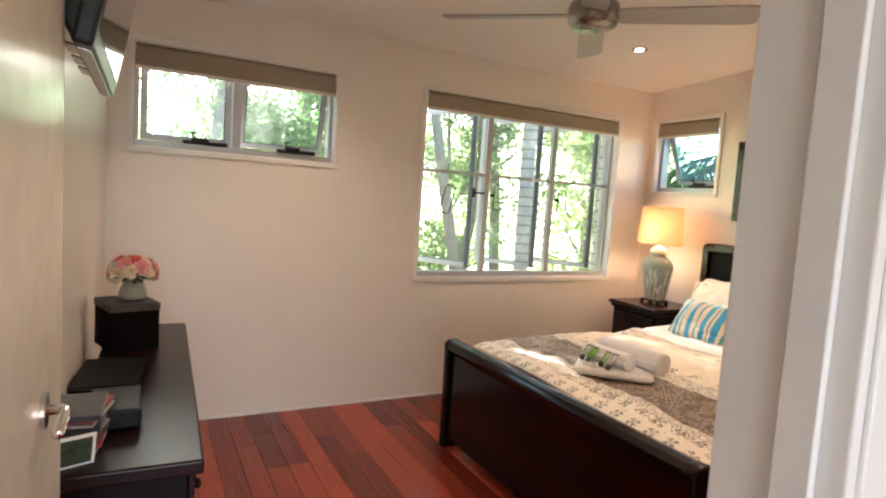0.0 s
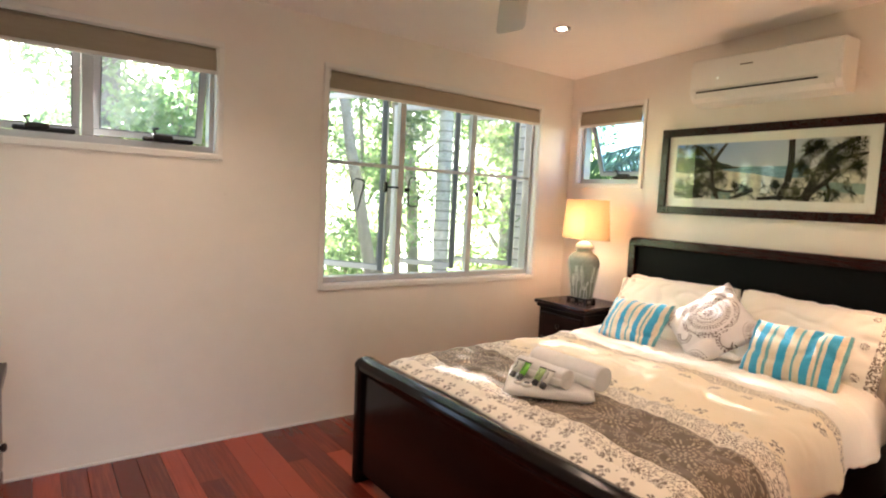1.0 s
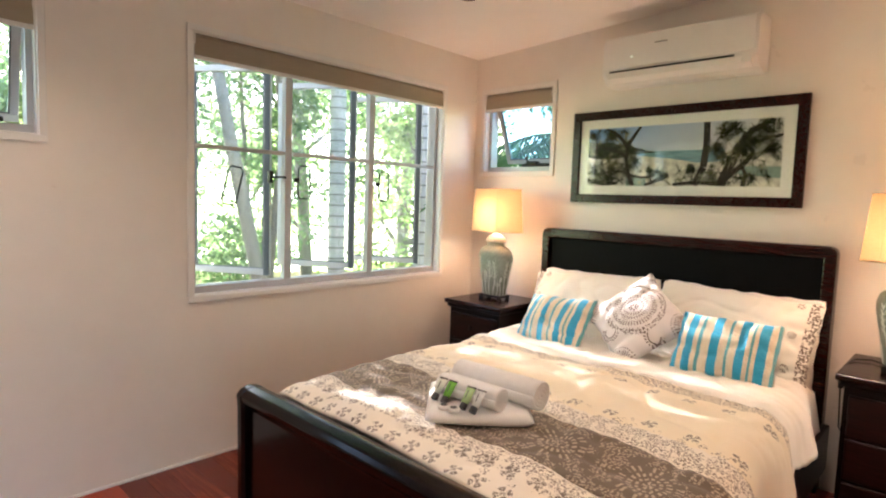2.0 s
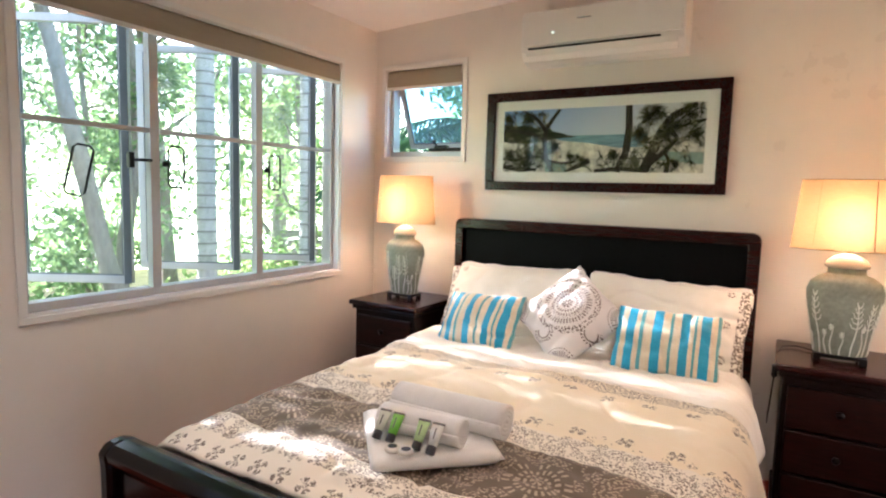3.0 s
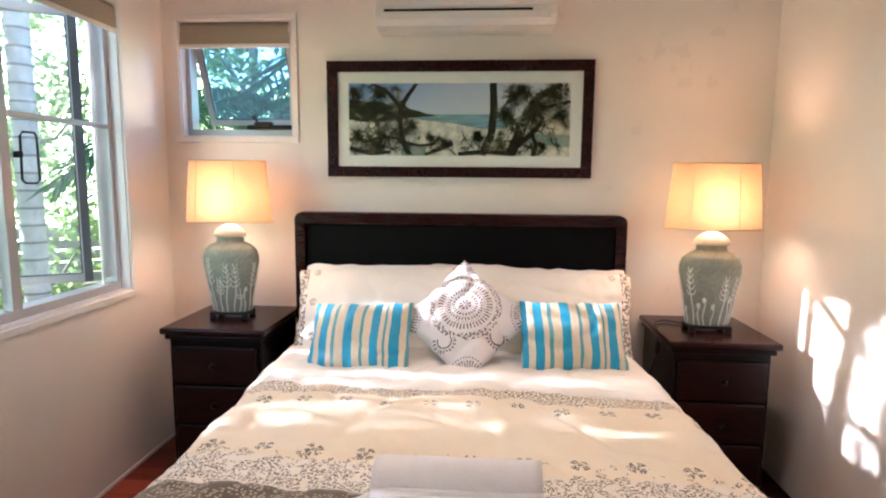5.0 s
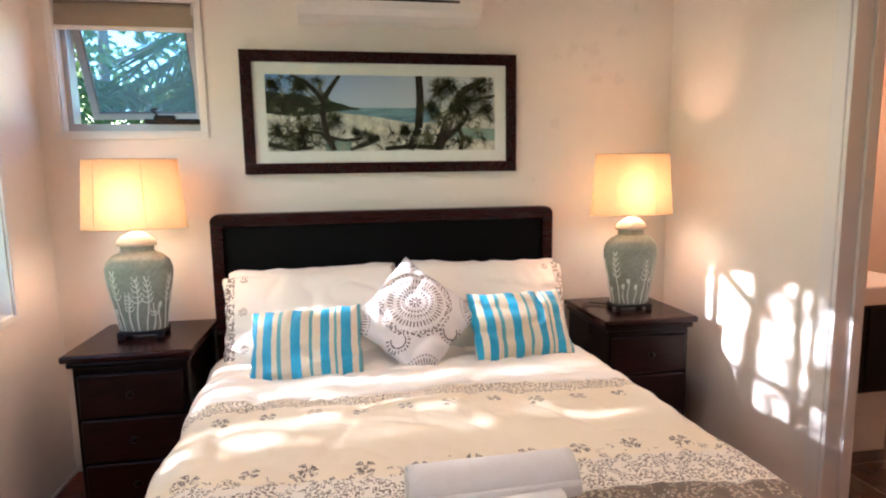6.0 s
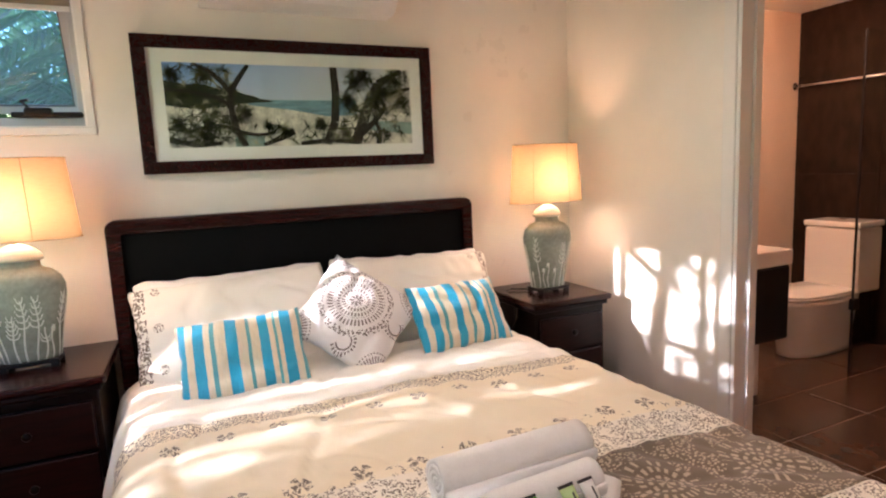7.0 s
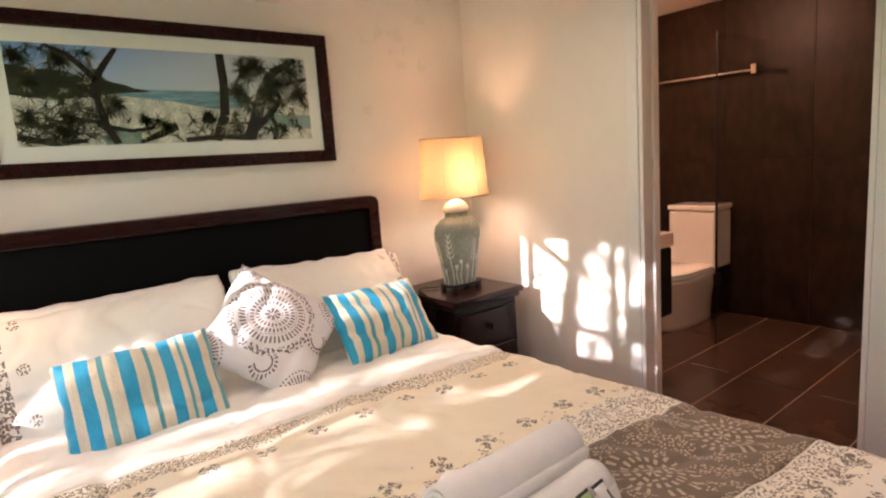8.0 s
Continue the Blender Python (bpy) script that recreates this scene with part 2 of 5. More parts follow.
# hall and bathroom shells
structure("wall_hall_west", bx((-1.1, -1.8, -0.1), (-1.0, 0.54, H)), M_STUD, "plain painted hall wall")
structure("wall_hall_south", pierced(-1.0, 1.75, -0.1, H, [(-0.7, 1.2, 0.05, 2.2)], lambda a, b, c, d: ((a, -1.9, c), (b, -1.8, d))), M_STUD, "plain painted hall wall with an open doorway to daylight")
structure("wall_bath_west", bx((1.75, -1.9, -0.1), (1.9, S - 0.1, H)), M_BATHWALL, "plain painted bathroom wall")
structure("wall_bath_south", bx((1.9, -1.82, -0.1), (4.34, -1.7, H)), M_SUB, "bathroom wall behind dark tiles")
structure("wall_bath_return", bx((E, S - 0.1, -0.1), (4.34, S - 0.002, H)), M_BATHWALL, "short return wall of the bathroom")
structure("wall_bath_east", bx((4.22, -1.7, -0.1), (4.34, S - 0.1, H)), M_BATHWALL, "peach painted bathroom wall")
floor = structure("floor", bx((-1.1, -1.9, -0.12), (4.34, N + 0.14, -0.022)), M_SUB, "polished red jarrah floorboards and brown bathroom tiles", "floor")
skirt = bmesh.new()
box(skirt, (W, N - 0.008, 0.0), (E, N, 0.012))
structure("trim_floor", skirt, M_TRIM, "thin white bead along the foot of the wall", "trim")


def door_trim(name, x0, x1, ylo, yhi, z1, label, rev=0.018):
    ob = thing(name, Matrix(), label, "door frame")
    ob["kind"] = "structure"
    for a, b in ((x0, x0 + rev), (x1 - rev, x1)):
        part("jamb", bx((a, ylo - 0.012, 0), (b, yhi + 0.012, z1), 0.003), M_TRIM, ob)
        mid = (ylo + yhi) / 2
        lo_, hi_ = (b + 0.0005, b + 0.012) if a == x0 else (a - 0.012, a - 0.0005)
        part("door_stop", bx((lo_, mid - 0.045, 0), (hi_, mid - 0.005, z1 - rev - 0.001), 0.002), M_TRIM, ob)
    part("head", bx((x0, ylo - 0.012, z1 - rev), (x1, yhi + 0.012, z1 + 0.002), 0.003), M_TRIM, ob)
    for y, s in ((yhi, 1), (ylo, -1)):
        for a, b in ((x0 - 0.06, x0 - 0.001), (x1 + 0.001, x1 + 0.06)):
            part("architrave", bx((a, min(y, y + s * 0.016), 0), (b, max(y, y + s * 0.016), z1 + 0.06), 0.004), M_TRIM, ob)
        part("architrave", bx((x0 - 0.06, min(y, y + s * 0.016), z1 + 0.003), (x1 + 0.06, max(y, y + s * 0.016), z1 + 0.062), 0.004), M_TRIM, ob)
    return ob


frame_b = door_trim("door_frame_1", *DOOR_B[:2], S - 0.1, S, 2.06, "white gloss frame of the bathroom doorway")
part("strike_plate", bx((DOOR_B[0] + 0.0185, S - 0.035, 0.29), (DOOR_B[0] + 0.021, S - 0.012, 0.38)), M_BLACK, frame_b, "dark strike plate")
part("strike_plate", bx((DOOR_B[0] + 0.0185, S - 0.035, 0.98), (DOOR_B[0] + 0.021, S - 0.015, 1.03)), M_CHROME, frame_b, "small chrome plate")
door_trim("door_frame_2", *ENTRY[:2], 0.42, 0.54, 2.06, "white gloss frame of the entry doorway")


# ---- windows ----


def window_surround(name, label, u0, u1, z0, z1, m):
    """Trim and frame of a window; u runs along the wall and v out of the room, in the pose m."""
    w = thing(name, m, label, "window")
    w["kind"] = "structure"
    t = 0.03
    for lo, hi in (((u0 - t, -0.012, z0 - t), (u1 + t, 0.0, z0)), ((u0 - t, -0.012, z1), (u1 + t, 0.0, z1 + t)),
                   ((u0 - t, -0.012, z0), (u0, 0.0, z1)), ((u1, -0.012, z0), (u1 + t, 0.0, z1))):
        part("trim", bx(lo, hi, 0.003), M_TRIM, w)
    for lo, hi in (((u0, 0.0, z0), (u1, 0.14, z0 + 0.006)), ((u0, 0.0, z1 - 0.006), (u1, 0.14, z1)),
                   ((u0, 0.0, z0 + 0.006), (u0 + 0.006, 0.14, z1 - 0.006)), ((u1 - 0.006, 0.0, z0 + 0.006), (u1, 0.14, z1 - 0.006))):
        part("reveal", bx(lo, hi), M_TRIM, w)
    f = 0.035
    a, b, c, d = u0 + 0.006, u1 - 0.006, z0 + 0.006, z1 - 0.006
    for lo, hi in (((a, 0.045, c), (b, 0.12, c + f)), ((a, 0.045, d - f), (b, 0.12, d)), ((a, 0.045, c + f), (a + f * 0.7, 0.12, d - f)), ((b - f * 0.7, 0.045, c + f), (b, 0.12, d - f))):
        part("window_frame", bx(lo, hi, 0.003), M_ALU, w)
    return w


def sash(w, u0, u1, z0, z1, f=0.032, edge=True, pane=None):
    """A glazed leaf as four rails and a pane in the local frame of w, with its inner face at v = 0."""
    out = []
    for lo, hi in (((u0, 0, z0), (u1, 0.03, z0 + f)), ((u0, 0, z1 - f), (u1, 0.03, z1)), ((u0, 0, z0 + f), (u0 + f, 0.03, z1 - f)), ((u1 - f, 0, z0 + f), (u1, 0.03, z1 - f))):
        out.append(part("rail", bx(lo, hi, 0.003), M_ALU, w))
    g = part("pane", bx((u0 + f - 0.004, 0.012, z0 + f - 0.004), (u1 - f + 0.004, 0.017, z1 - f + 0.004)), pane or M_GLASS, w)
    g.visible_shadow = False
    for a, b in ((u0 + f, u0 + f + 0.006), (u1 - f - 0.006, u1 - f)) if edge else ():
        out.append(part("gasket", bx((a, 0.002, z0 + f), (b, 0.0115, z1 - f)), M_DARKALU, w))
    out.append(part("gasket", bx((u0 + f + 0.006, 0.002, z0 + f), (u1 - f - 0.006, 0.0115, z0 + f + 0.006)), M_DARKALU, w))
    return out


def blind(name, u0, u1, ztop, zlow, m, label):
    b = thing(name, m, label, "roller blind", "roller blinds")
    part("roll", lathe_x(u0 + 0.006, u1 - 0.006, 0.026, 0.022, ztop - 0.03), M_BLIND, b, smooth=True)
    bm = bmesh.new()
    k = 24
    va, vb = [], []
    for i in range(k + 1):
        u = u0 + 0.008 + (u1 - u0 - 0.016) * i / k
        va.append(bm.verts.new((u, -0.005 + 0.0012 * math.sin(i * 1.7), ztop - 0.028)))
        vb.append(bm.verts.new((u, -0.005 + 0.0015 * math.sin(i * 1.3 + 1), zlow + 0.02)))
    for i in range(k):
        bm.faces.new((va[i], va[i + 1], vb[i + 1], vb[i]))
    ob = part("fabric", bm, M_BLIND, b)
    so = ob.modifiers.new("thick", "SOLIDIFY")
    so.thickness = 0.0015
    part("hem_bar", bx((u0 + 0.008, -0.011, zlow), (u1 - 0.008, 0.003, zlow + 0.02), 0.004), M_HEMRAIL, b)
    for u in (u0 + 0.0065, u1 - 0.0115):
        part("bracket", bx((u, -0.008, ztop - 0.06), (u + 0.005, 0.044, ztop - 0.007)), M_HEMRAIL, b)
    return b


def lathe_x(u0, u1, r, v, z):
    return tube(bmesh.new(), [(u0, v, z), (u1, v, z)], r, 16)


def winder(w, u, v, z):
    """Chain winder of an awning leaf."""
    wd = part("winder", bx((u - 0.12, v - 0.035, z), (u + 0.12, v, z + 0.022), 0.008), M_BLACK, w, "black chain winder")
    part("winder_body", bx((u - 0.075, v - 0.05, z + 0.006), (u + 0.02, v - 0.002, z + 0.038), 0.01), M_BLACK, wd)
    part("winder_knob", tube(bmesh.new(), [(u - 0.06, v - 0.03, z + 0.038), (u - 0.075, v - 0.06, z + 0.06), (u - 0.05, v - 0.065, z + 0.063)], 0.006, 8), M_BLACK, wd)


NORTH = Matrix.Translation((0, N, 0))
EAST = Matrix.Translation((E, 0, 0)) @ Matrix.Rotation(radians(-90), 4, "Z")

wa = window_surround("window_1", "white aluminium window with two awning leaves", *WIN_A, NORTH)
um = 0.64
part("mullion", bx((um - 0.025, 0.045, 1.624), (um + 0.025, 0.12, 2.098), 0.003), M_ALU, wa)
for a, b, tilt, u in ((0.135, 0.613, 6, 0.47), (0.667, 1.187, 14, 0.99)):
    leaf = thing("awning_sash", Matrix.Translation((0, 0.07, 2.094)) @ Matrix.Rotation(radians(tilt), 4, "X"), "awning leaf tilted open", "")
    leaf.parent = wa
    sash(leaf, a, b, -0.468, 0.0, pane=M_TINT)
    winder(wa, u, 0.05, 1.622)
blind("roller_blind", WIN_A[0], WIN_A[1], WIN_A[3], 1.995, NORTH, "taupe fabric roller blind rolled up high in the window")

wb = window_surround("window_2", "white aluminium window with three casement leaves open outward", *WIN_B, NORTH)
for u in (2.40, 3.0):
    part("mullion", bx((u - 0.022, 0.045, 0.893), (u + 0.022, 0.085, 2.102), 0.003), M_ALU, wb)
for a, b in ((1.878, 2.379), (2.431, 2.979), (3.031, 3.568)):
    part("transom", bx((a, 0.05, 1.592), (b, 0.068, 1.614), 0.003), M_ALU, wb)
OPEN = 57
for hinge, width in ((2.32, 0.50), (2.92, 0.53), (3.50, 0.53)):
    leaf = thing("casement_sash", Matrix.Translation((hinge, 0.115, 0)) @ Matrix.Rotation(radians(-OPEN), 4, "Z"), "casement leaf standing open", "")
    leaf.parent = wb
    sash(leaf, -width, 0.0, 0.91, 2.093, 0.036, pane=M_VEILED)
    part("stile_cover", bx((-0.030, -0.006, 0.91), (0.002, -0.001, 2.093)), M_DARKALU, leaf)
for u in (2.46, 3.06):
    hd = tube(bmesh.new(), [(u, 0.04, 1.365), (u, 0.036, 1.525), (u + 0.012, 0.034, 1.540), (u + 0.066, 0.034, 1.540), (u + 0.078, 0.036, 1.525), (u + 0.078, 0.036, 1.365), (u + 0.064, 0.036, 1.353), (u + 0.012, 0.036, 1.353), (u, 0.04, 1.365)], 0.0048, 6)
    part("loop_handle", hd, M_BLACK, wb, "black wire loop handle")
    part("handle_catch", bx((u - 0.03, 0.03, 1.445), (u + 0.004, 0.046, 1.470), 0.004), M_BLACK, wb)
swing = Matrix.Translation((2.03, 0.03, 0)) @ Matrix.Rotation(radians(-35), 4, "Z") @ Matrix.Rotation(radians(12), 4, "Y")
hd = tube(bmesh.new(), [swing @ Vector(p) for p in ((0, 0, 1.365), (0, 0, 1.525), (0.012, 0, 1.540), (0.055, 0, 1.540), (0.066, 0, 1.525), (0.066, 0, 1.365), (0.054, 0, 1.353), (0.012, 0, 1.353), (0, 0, 1.365))], 0.0048, 6)
hd.transform(Matrix.Translation((-0.335, 0, 0)))
part("loop_handle", hd, M_BLACK, wb, "black wire loop handle swung out")
lv = part("lever_handle", tube(bmesh.new(), [(2.385, 0.045, 1.470), (2.34, 0.06, 1.470), (2.325, 0.1, 1.470)], 0.007, 8), M_BLACK, wb, "black casement catch")
part("lever_pad", bx((2.305, 0.085, 1.435), (2.33, 0.112, 1.505), 0.005), M_BLACK, lv)
blind("roller_blind", WIN_B[0], WIN_B[1], WIN_B[3], 2.01, NORTH, "taupe fabric roller blind rolled up high in the wide window")

wc = window_surround("window_3", "small white aluminium window with one awning leaf", -WIN_C[1], -WIN_C[0], WIN_C[2], WIN_C[3], EAST)
leaf = thing("awning_sash", Matrix.Translation((0, 0.07, 2.115)) @ Matrix.Rotation(radians(22), 4, "X"), "awning leaf tilted open", "")
leaf.parent = wc
sash(leaf, -3.558, -3.04, -0.485, 0.0, pane=M_TINT2)
winder(wc, -3.14, 0.05, 1.627)
blind("roller_blind", -WIN_C[1], -WIN_C[0], WIN_C[3], 2.025, EAST, "short taupe fabric roller blind rolled up high")


# ---- patterned cloth ----


class Ex:
    """A value in a node tree, so that patterns can be written as sums."""

    def __init__(self, nt, sock):
        self.nt, self.s = nt, sock

    def op(self, kind, other=None, third=None):
        nd = self.nt.nodes.new("ShaderNodeMath")
        nd.operation = kind
        for i, o in enumerate((self, other, third)):
            if isinstance(o, Ex):
                self.nt.links.new(o.s, nd.inputs[i])
            elif o is not None:
                nd.inputs[i].default_value = o
        return Ex(self.nt, nd.outputs[0])

    def __add__(self, o): return self.op("ADD", o)
    def __sub__(self, o): return self.op("SUBTRACT", o)
    def __mul__(self, o): return self.op("MULTIPLY", o)
    def __gt__(self, o): return self.op("GREATER_THAN", o)
    def __lt__(self, o): return self.op("LESS_THAN", o)
    def abs(self): return self.op("ABSOLUTE")
    def sin(self): return self.op("SINE")
    def frac(self): return self.op("FRACT")
    def max(self, o): return self.op("MAXIMUM", o)
    def within(self, a, b): return (self > a) * (self < b)


def coords(m):
    nt = m.node_tree
    tc, sp = nt.nodes.new("ShaderNodeTexCoord"), nt.nodes.new("ShaderNodeSeparateXYZ")
    nt.links.new(tc.outputs["Object"], sp.inputs[0])
    return [Ex(nt, sp.outputs[i]) for i in range(3)]


def vec(x, y):
    nd = x.nt.nodes.new("ShaderNodeCombineXYZ")
    x.nt.links.new(x.s, nd.inputs[0]), x.nt.links.new(y.s, nd.inputs[1])
    return nd.outputs[0]


def cells(x, y, scale, rand=1.0):
    nd = x.nt.nodes.new("ShaderNodeTexVoronoi")
    nd.voronoi_dimensions = "2D"
    nd.inputs["Scale"].default_value, nd.inputs["Randomness"].default_value = scale, rand
    x.nt.links.new(vec(x, y), nd.inputs[0])
    return Ex(x.nt, nd.outputs["Distance"])


def clouds(x, y, scale, detail=2):
    nd = x.nt.nodes.new("ShaderNodeTexNoise")
    nd.inputs["Scale"].default_value, nd.inputs["Detail"].default_value = scale, detail
    x.nt.links.new(vec(x, y), nd.inputs[0])
    return Ex(x.nt, nd.outputs[0])


def blend(m, fac, a, b):
    """A colour between a and b; each a colour or a socket."""
    nt = m.node_tree
    nd = nt.nodes.new("ShaderNodeMix")
    nd.data_type = "RGBA"
    nt.links.new(fac.s, nd.inputs[0])
    for i, c in ((6, a), (7, b)):
        if isinstance(c, tuple):
            nd.inputs[i].default_value = (*c, 1)
        else:
            nt.links.new(c, nd.inputs[i])
    return nd.outputs[2]


def polar(x, y):
    r = (x * x + y * y).op("SQRT")
    return r, y.op("ARCTAN2", x)


def cloth(name, color, rough=0.85, bump=0.2, bscale=14):
    m = mat(name, color, rough, bump=bump, bscale=bscale)
    m.node_tree.nodes["Principled BSDF"].inputs["Sheen Weight"].default_value = 0.15
    return m


CREAM, LACE, RUNNER, DAMASK = (0.80, 0.70, 0.52), (0.19, 0.155, 0.125), (0.135, 0.102, 0.074), (0.50, 0.42, 0.32)


def duvet_cloth():
    m = cloth("patterned_duvet", CREAM, 0.62, bump=0.3, bscale=16)
    x, y, z = coords(m)
    s = x - y * 0.04
    leaf = (cells(x * 1.7, y, 70) < 0.27)
    dots = (cells(x, y * 1.8, 84) < 0.25)
    near = (s + 0.005) * -1.0
    d = near.max(s - 0.35)
    fade = (clouds(x, y, 22, 1) - 0.25) * 0.30
    lace = leaf.max(dots) * (d > 0.0) * (d < fade + 0.06 - (s < 0.0) * 0.045) * (clouds(x, y, 30, 1) > 0.40)
    strip = leaf.max(dots) * (s - 1.0 + (clouds(x, y, 16) - 0.5) * 0.05).abs().op("LESS_THAN", 0.038)
    # small corner flowers in rows
    gx, gy = s * (1 / 0.09), y * ((s < 0.2) * (1 / 0.09 - 1 / 0.145) + 1 / 0.145)
    row = (gx + 0.5).op("FLOOR")
    gy = gy + row * 0.5
    px, py = (gx + 0.5).frac() - 0.5, ((gy + 0.5).frac() - 0.5) * ((s > 0.2) * 0.6 + 1.0)
    r, a = polar(px, py)
    motif = ((r < 0.30) * (r > 0.13) * ((a * 2).sin().abs() > 0.55)).max((r < 0.10) * ((a * 2).sin().abs() > 0.3)) * (cells(x, y, 170) < 0.56)
    rows = (s < -0.045).max(s.within(0.50, 0.58)).max(s.within(0.86, 0.94))
    ink = lace.max(strip).max(motif * rows)
    # damask of the runner
    hx, hy = (s - 0.17) * (1 / 0.36), y * (1 / 0.30)
    qx, qy = (hx + 0.5).frac() - 0.5, (hy + 0.5).frac() - 0.5
    r2, a2 = polar(qx, qy)
    ring = (r2.within(0.09, 0.12) * ((a2 * 12).sin() > -0.3)).max(r2.within(0.15, 0.20) * ((a2 * 20).sin() > 0.1)).max((r2 < 0.06) * ((a2 * 5).sin() > 0)).max(r2.within(0.23, 0.30) * ((a2 * 26).sin() > 0.3) * ((a2 * 8).sin() > -0.5))
    fern = (cells(x * 1.4, y, 85) < 0.33) * (r2 > 0.31) * (clouds(x, y, 18, 1) > 0.46)
    dam = ring.max(fern)
    run = s.within(0.0, 0.345)
    head = s > 1.04
    base = blend(m, clouds(x, y, 5, 4), (0.85, 0.745, 0.555), (0.91, 0.84, 0.69))
    base = blend(m, head, base, (0.87, 0.835, 0.76))
    base = blend(m, (s < -0.0).max(s.within(0.345, 0.48)), base, (0.86, 0.81, 0.71))
    base = blend(m, ink, base, LACE)
    brown = blend(m, dam * 0.9, RUNNER, DAMASK)
    col = blend(m, run, base, brown)
    m.node_tree.links.new(col, m.node_tree.nodes["Principled BSDF"].inputs["Base Color"])
    return m


def pillow_cloth():
    m = cloth("patterned_pillowcase", (0.80, 0.77, 0.70), bump=0.15, bscale=18)
    x, y, z = coords(m)
    leaf = (cells(x * 1.5, y, 60) < 0.36).max(cells(x, y * 1.6, 72) < 0.32)
    edge = x < -0.325
    band = leaf * edge * (clouds(x, y, 20, 1) > 0.42)
    px, py = ((x + 0.285) * (1 / 0.09)), ((y * (1 / 0.16)) + 0.2).frac() * 1.78 - 0.89
    r, a = polar(px, py)
    fl = (r < 0.20) * (r > 0.05) * ((a * 4).sin().abs() > 0.4) * (cells(x, y, 120) < 0.5)
    col = blend(m, band.max(fl), (0.84, 0.815, 0.735), LACE)
    m.node_tree.links.new(col, m.node_tree.nodes["Principled BSDF"].inputs["Base Color"])
    return m


def stripe_cloth():
    m = cloth("striped_satin", (0.7, 0.6, 0.42), 0.5, 0.35, 70)
    x, y, z = coords(m)
    x2 = x + (clouds(x, y, 9) - 0.5) * 0.008
    wide = None
    for c, h in ((-0.2, 0.012), (-0.145, 0.018), (-0.035, 0.019), (0.075, 0.017), (0.155, 0.019)):
        b = (x2 - c).abs() < h
        wide = b if wide is None else wide.max(b)
    thin = None
    for c, h in ((-0.098, 0.008), (0.022, 0.006), (0.115, 0.005), (0.205, 0.007)):
        b = (x2 - c).abs() < h
        thin = b if thin is None else thin.max(b)
    slub = clouds(x * 6, y, 30, 3)
    base = blend(m, slub, (0.62, 0.53, 0.36), (0.80, 0.74, 0.60))
    teal = blend(m, slub, (0.003, 0.27, 0.50), (0.012, 0.43, 0.68))
    col = blend(m, wide, base, teal)
    col = blend(m, thin, col, (0.09, 0.36, 0.42))
    m.node_tree.links.new(col, m.node_tree.nodes["Principled BSDF"].inputs["Base Color"])
    return m


def rosette_cloth():
    m = cloth("printed_rosette_cotton", (0.78, 0.75, 0.75), bump=0.15, bscale=25)
    x, y, z = coords(m)
    ink = None
    wob = (clouds(x, y, 40, 1) - 0.5) * 0.004
    bits = cells(x, y, 95) < 0.38
    big = ((0.032, 0.035, 40, -0.2), (0.041, 0.055, 24, -0.1), (0.062, 0.076, 34, 0.0), (0.081, 0.084, 90, 0.0), (0.090, 0.113, 46, 0.1))
    fan = ((0.028, 0.031, 40, -0.2), (0.037, 0.049, 28, 0.0), (0.058, 0.084, 44, 0.1), (0.091, 0.097, 50, 0.2))
    for cx, cy, rows in ((0.022, 0.022, big), (0.20, -0.20, fan), (-0.20, -0.20, fan), (0.21, 0.21, fan), (-0.20, 0.20, fan)):
        r, a = polar(x - cx, y - cy)
        r = r + wob
        rings = (r < 0.027) * (r > 0.005) * ((a * 4).sin().abs() > 0.45)
        for r0, r1, k1, cut in rows:
            rings = rings.max(r.within(r0, r1) * ((a * k1).sin() > cut))
        if rows is big:
            rings = rings.max(r.within(0.128, 0.152) * bits)
        ink = rings if ink is None else ink.max(rings)
    # crescents between the corner fans
    for cx, cy in ((-0.145, -0.02), (0.02, -0.16)):
        r, a = polar(x - cx, y - cy)
        moon = r.within(0.026, 0.032).max(r.within(0.037, 0.048) * ((a * 20).sin() > 0.0)) * ((x - cx) + (y - cy) < 0.012)
        ink = ink.max(moon)
    ink = ink * (clouds(x, y, 60, 2) > 0.36)
    col = blend(m, ink, (0.76, 0.73, 0.73), (0.19, 0.155, 0.15))
    m.node_tree.links.new(col, m.node_tree.nodes["Principled BSDF"].inputs["Base Color"])
    return m


M_DUVET, M_PCASE, M_STRIPE, M_ROSE = duvet_cloth(), pillow_cloth(), stripe_cloth(), rosette_cloth()


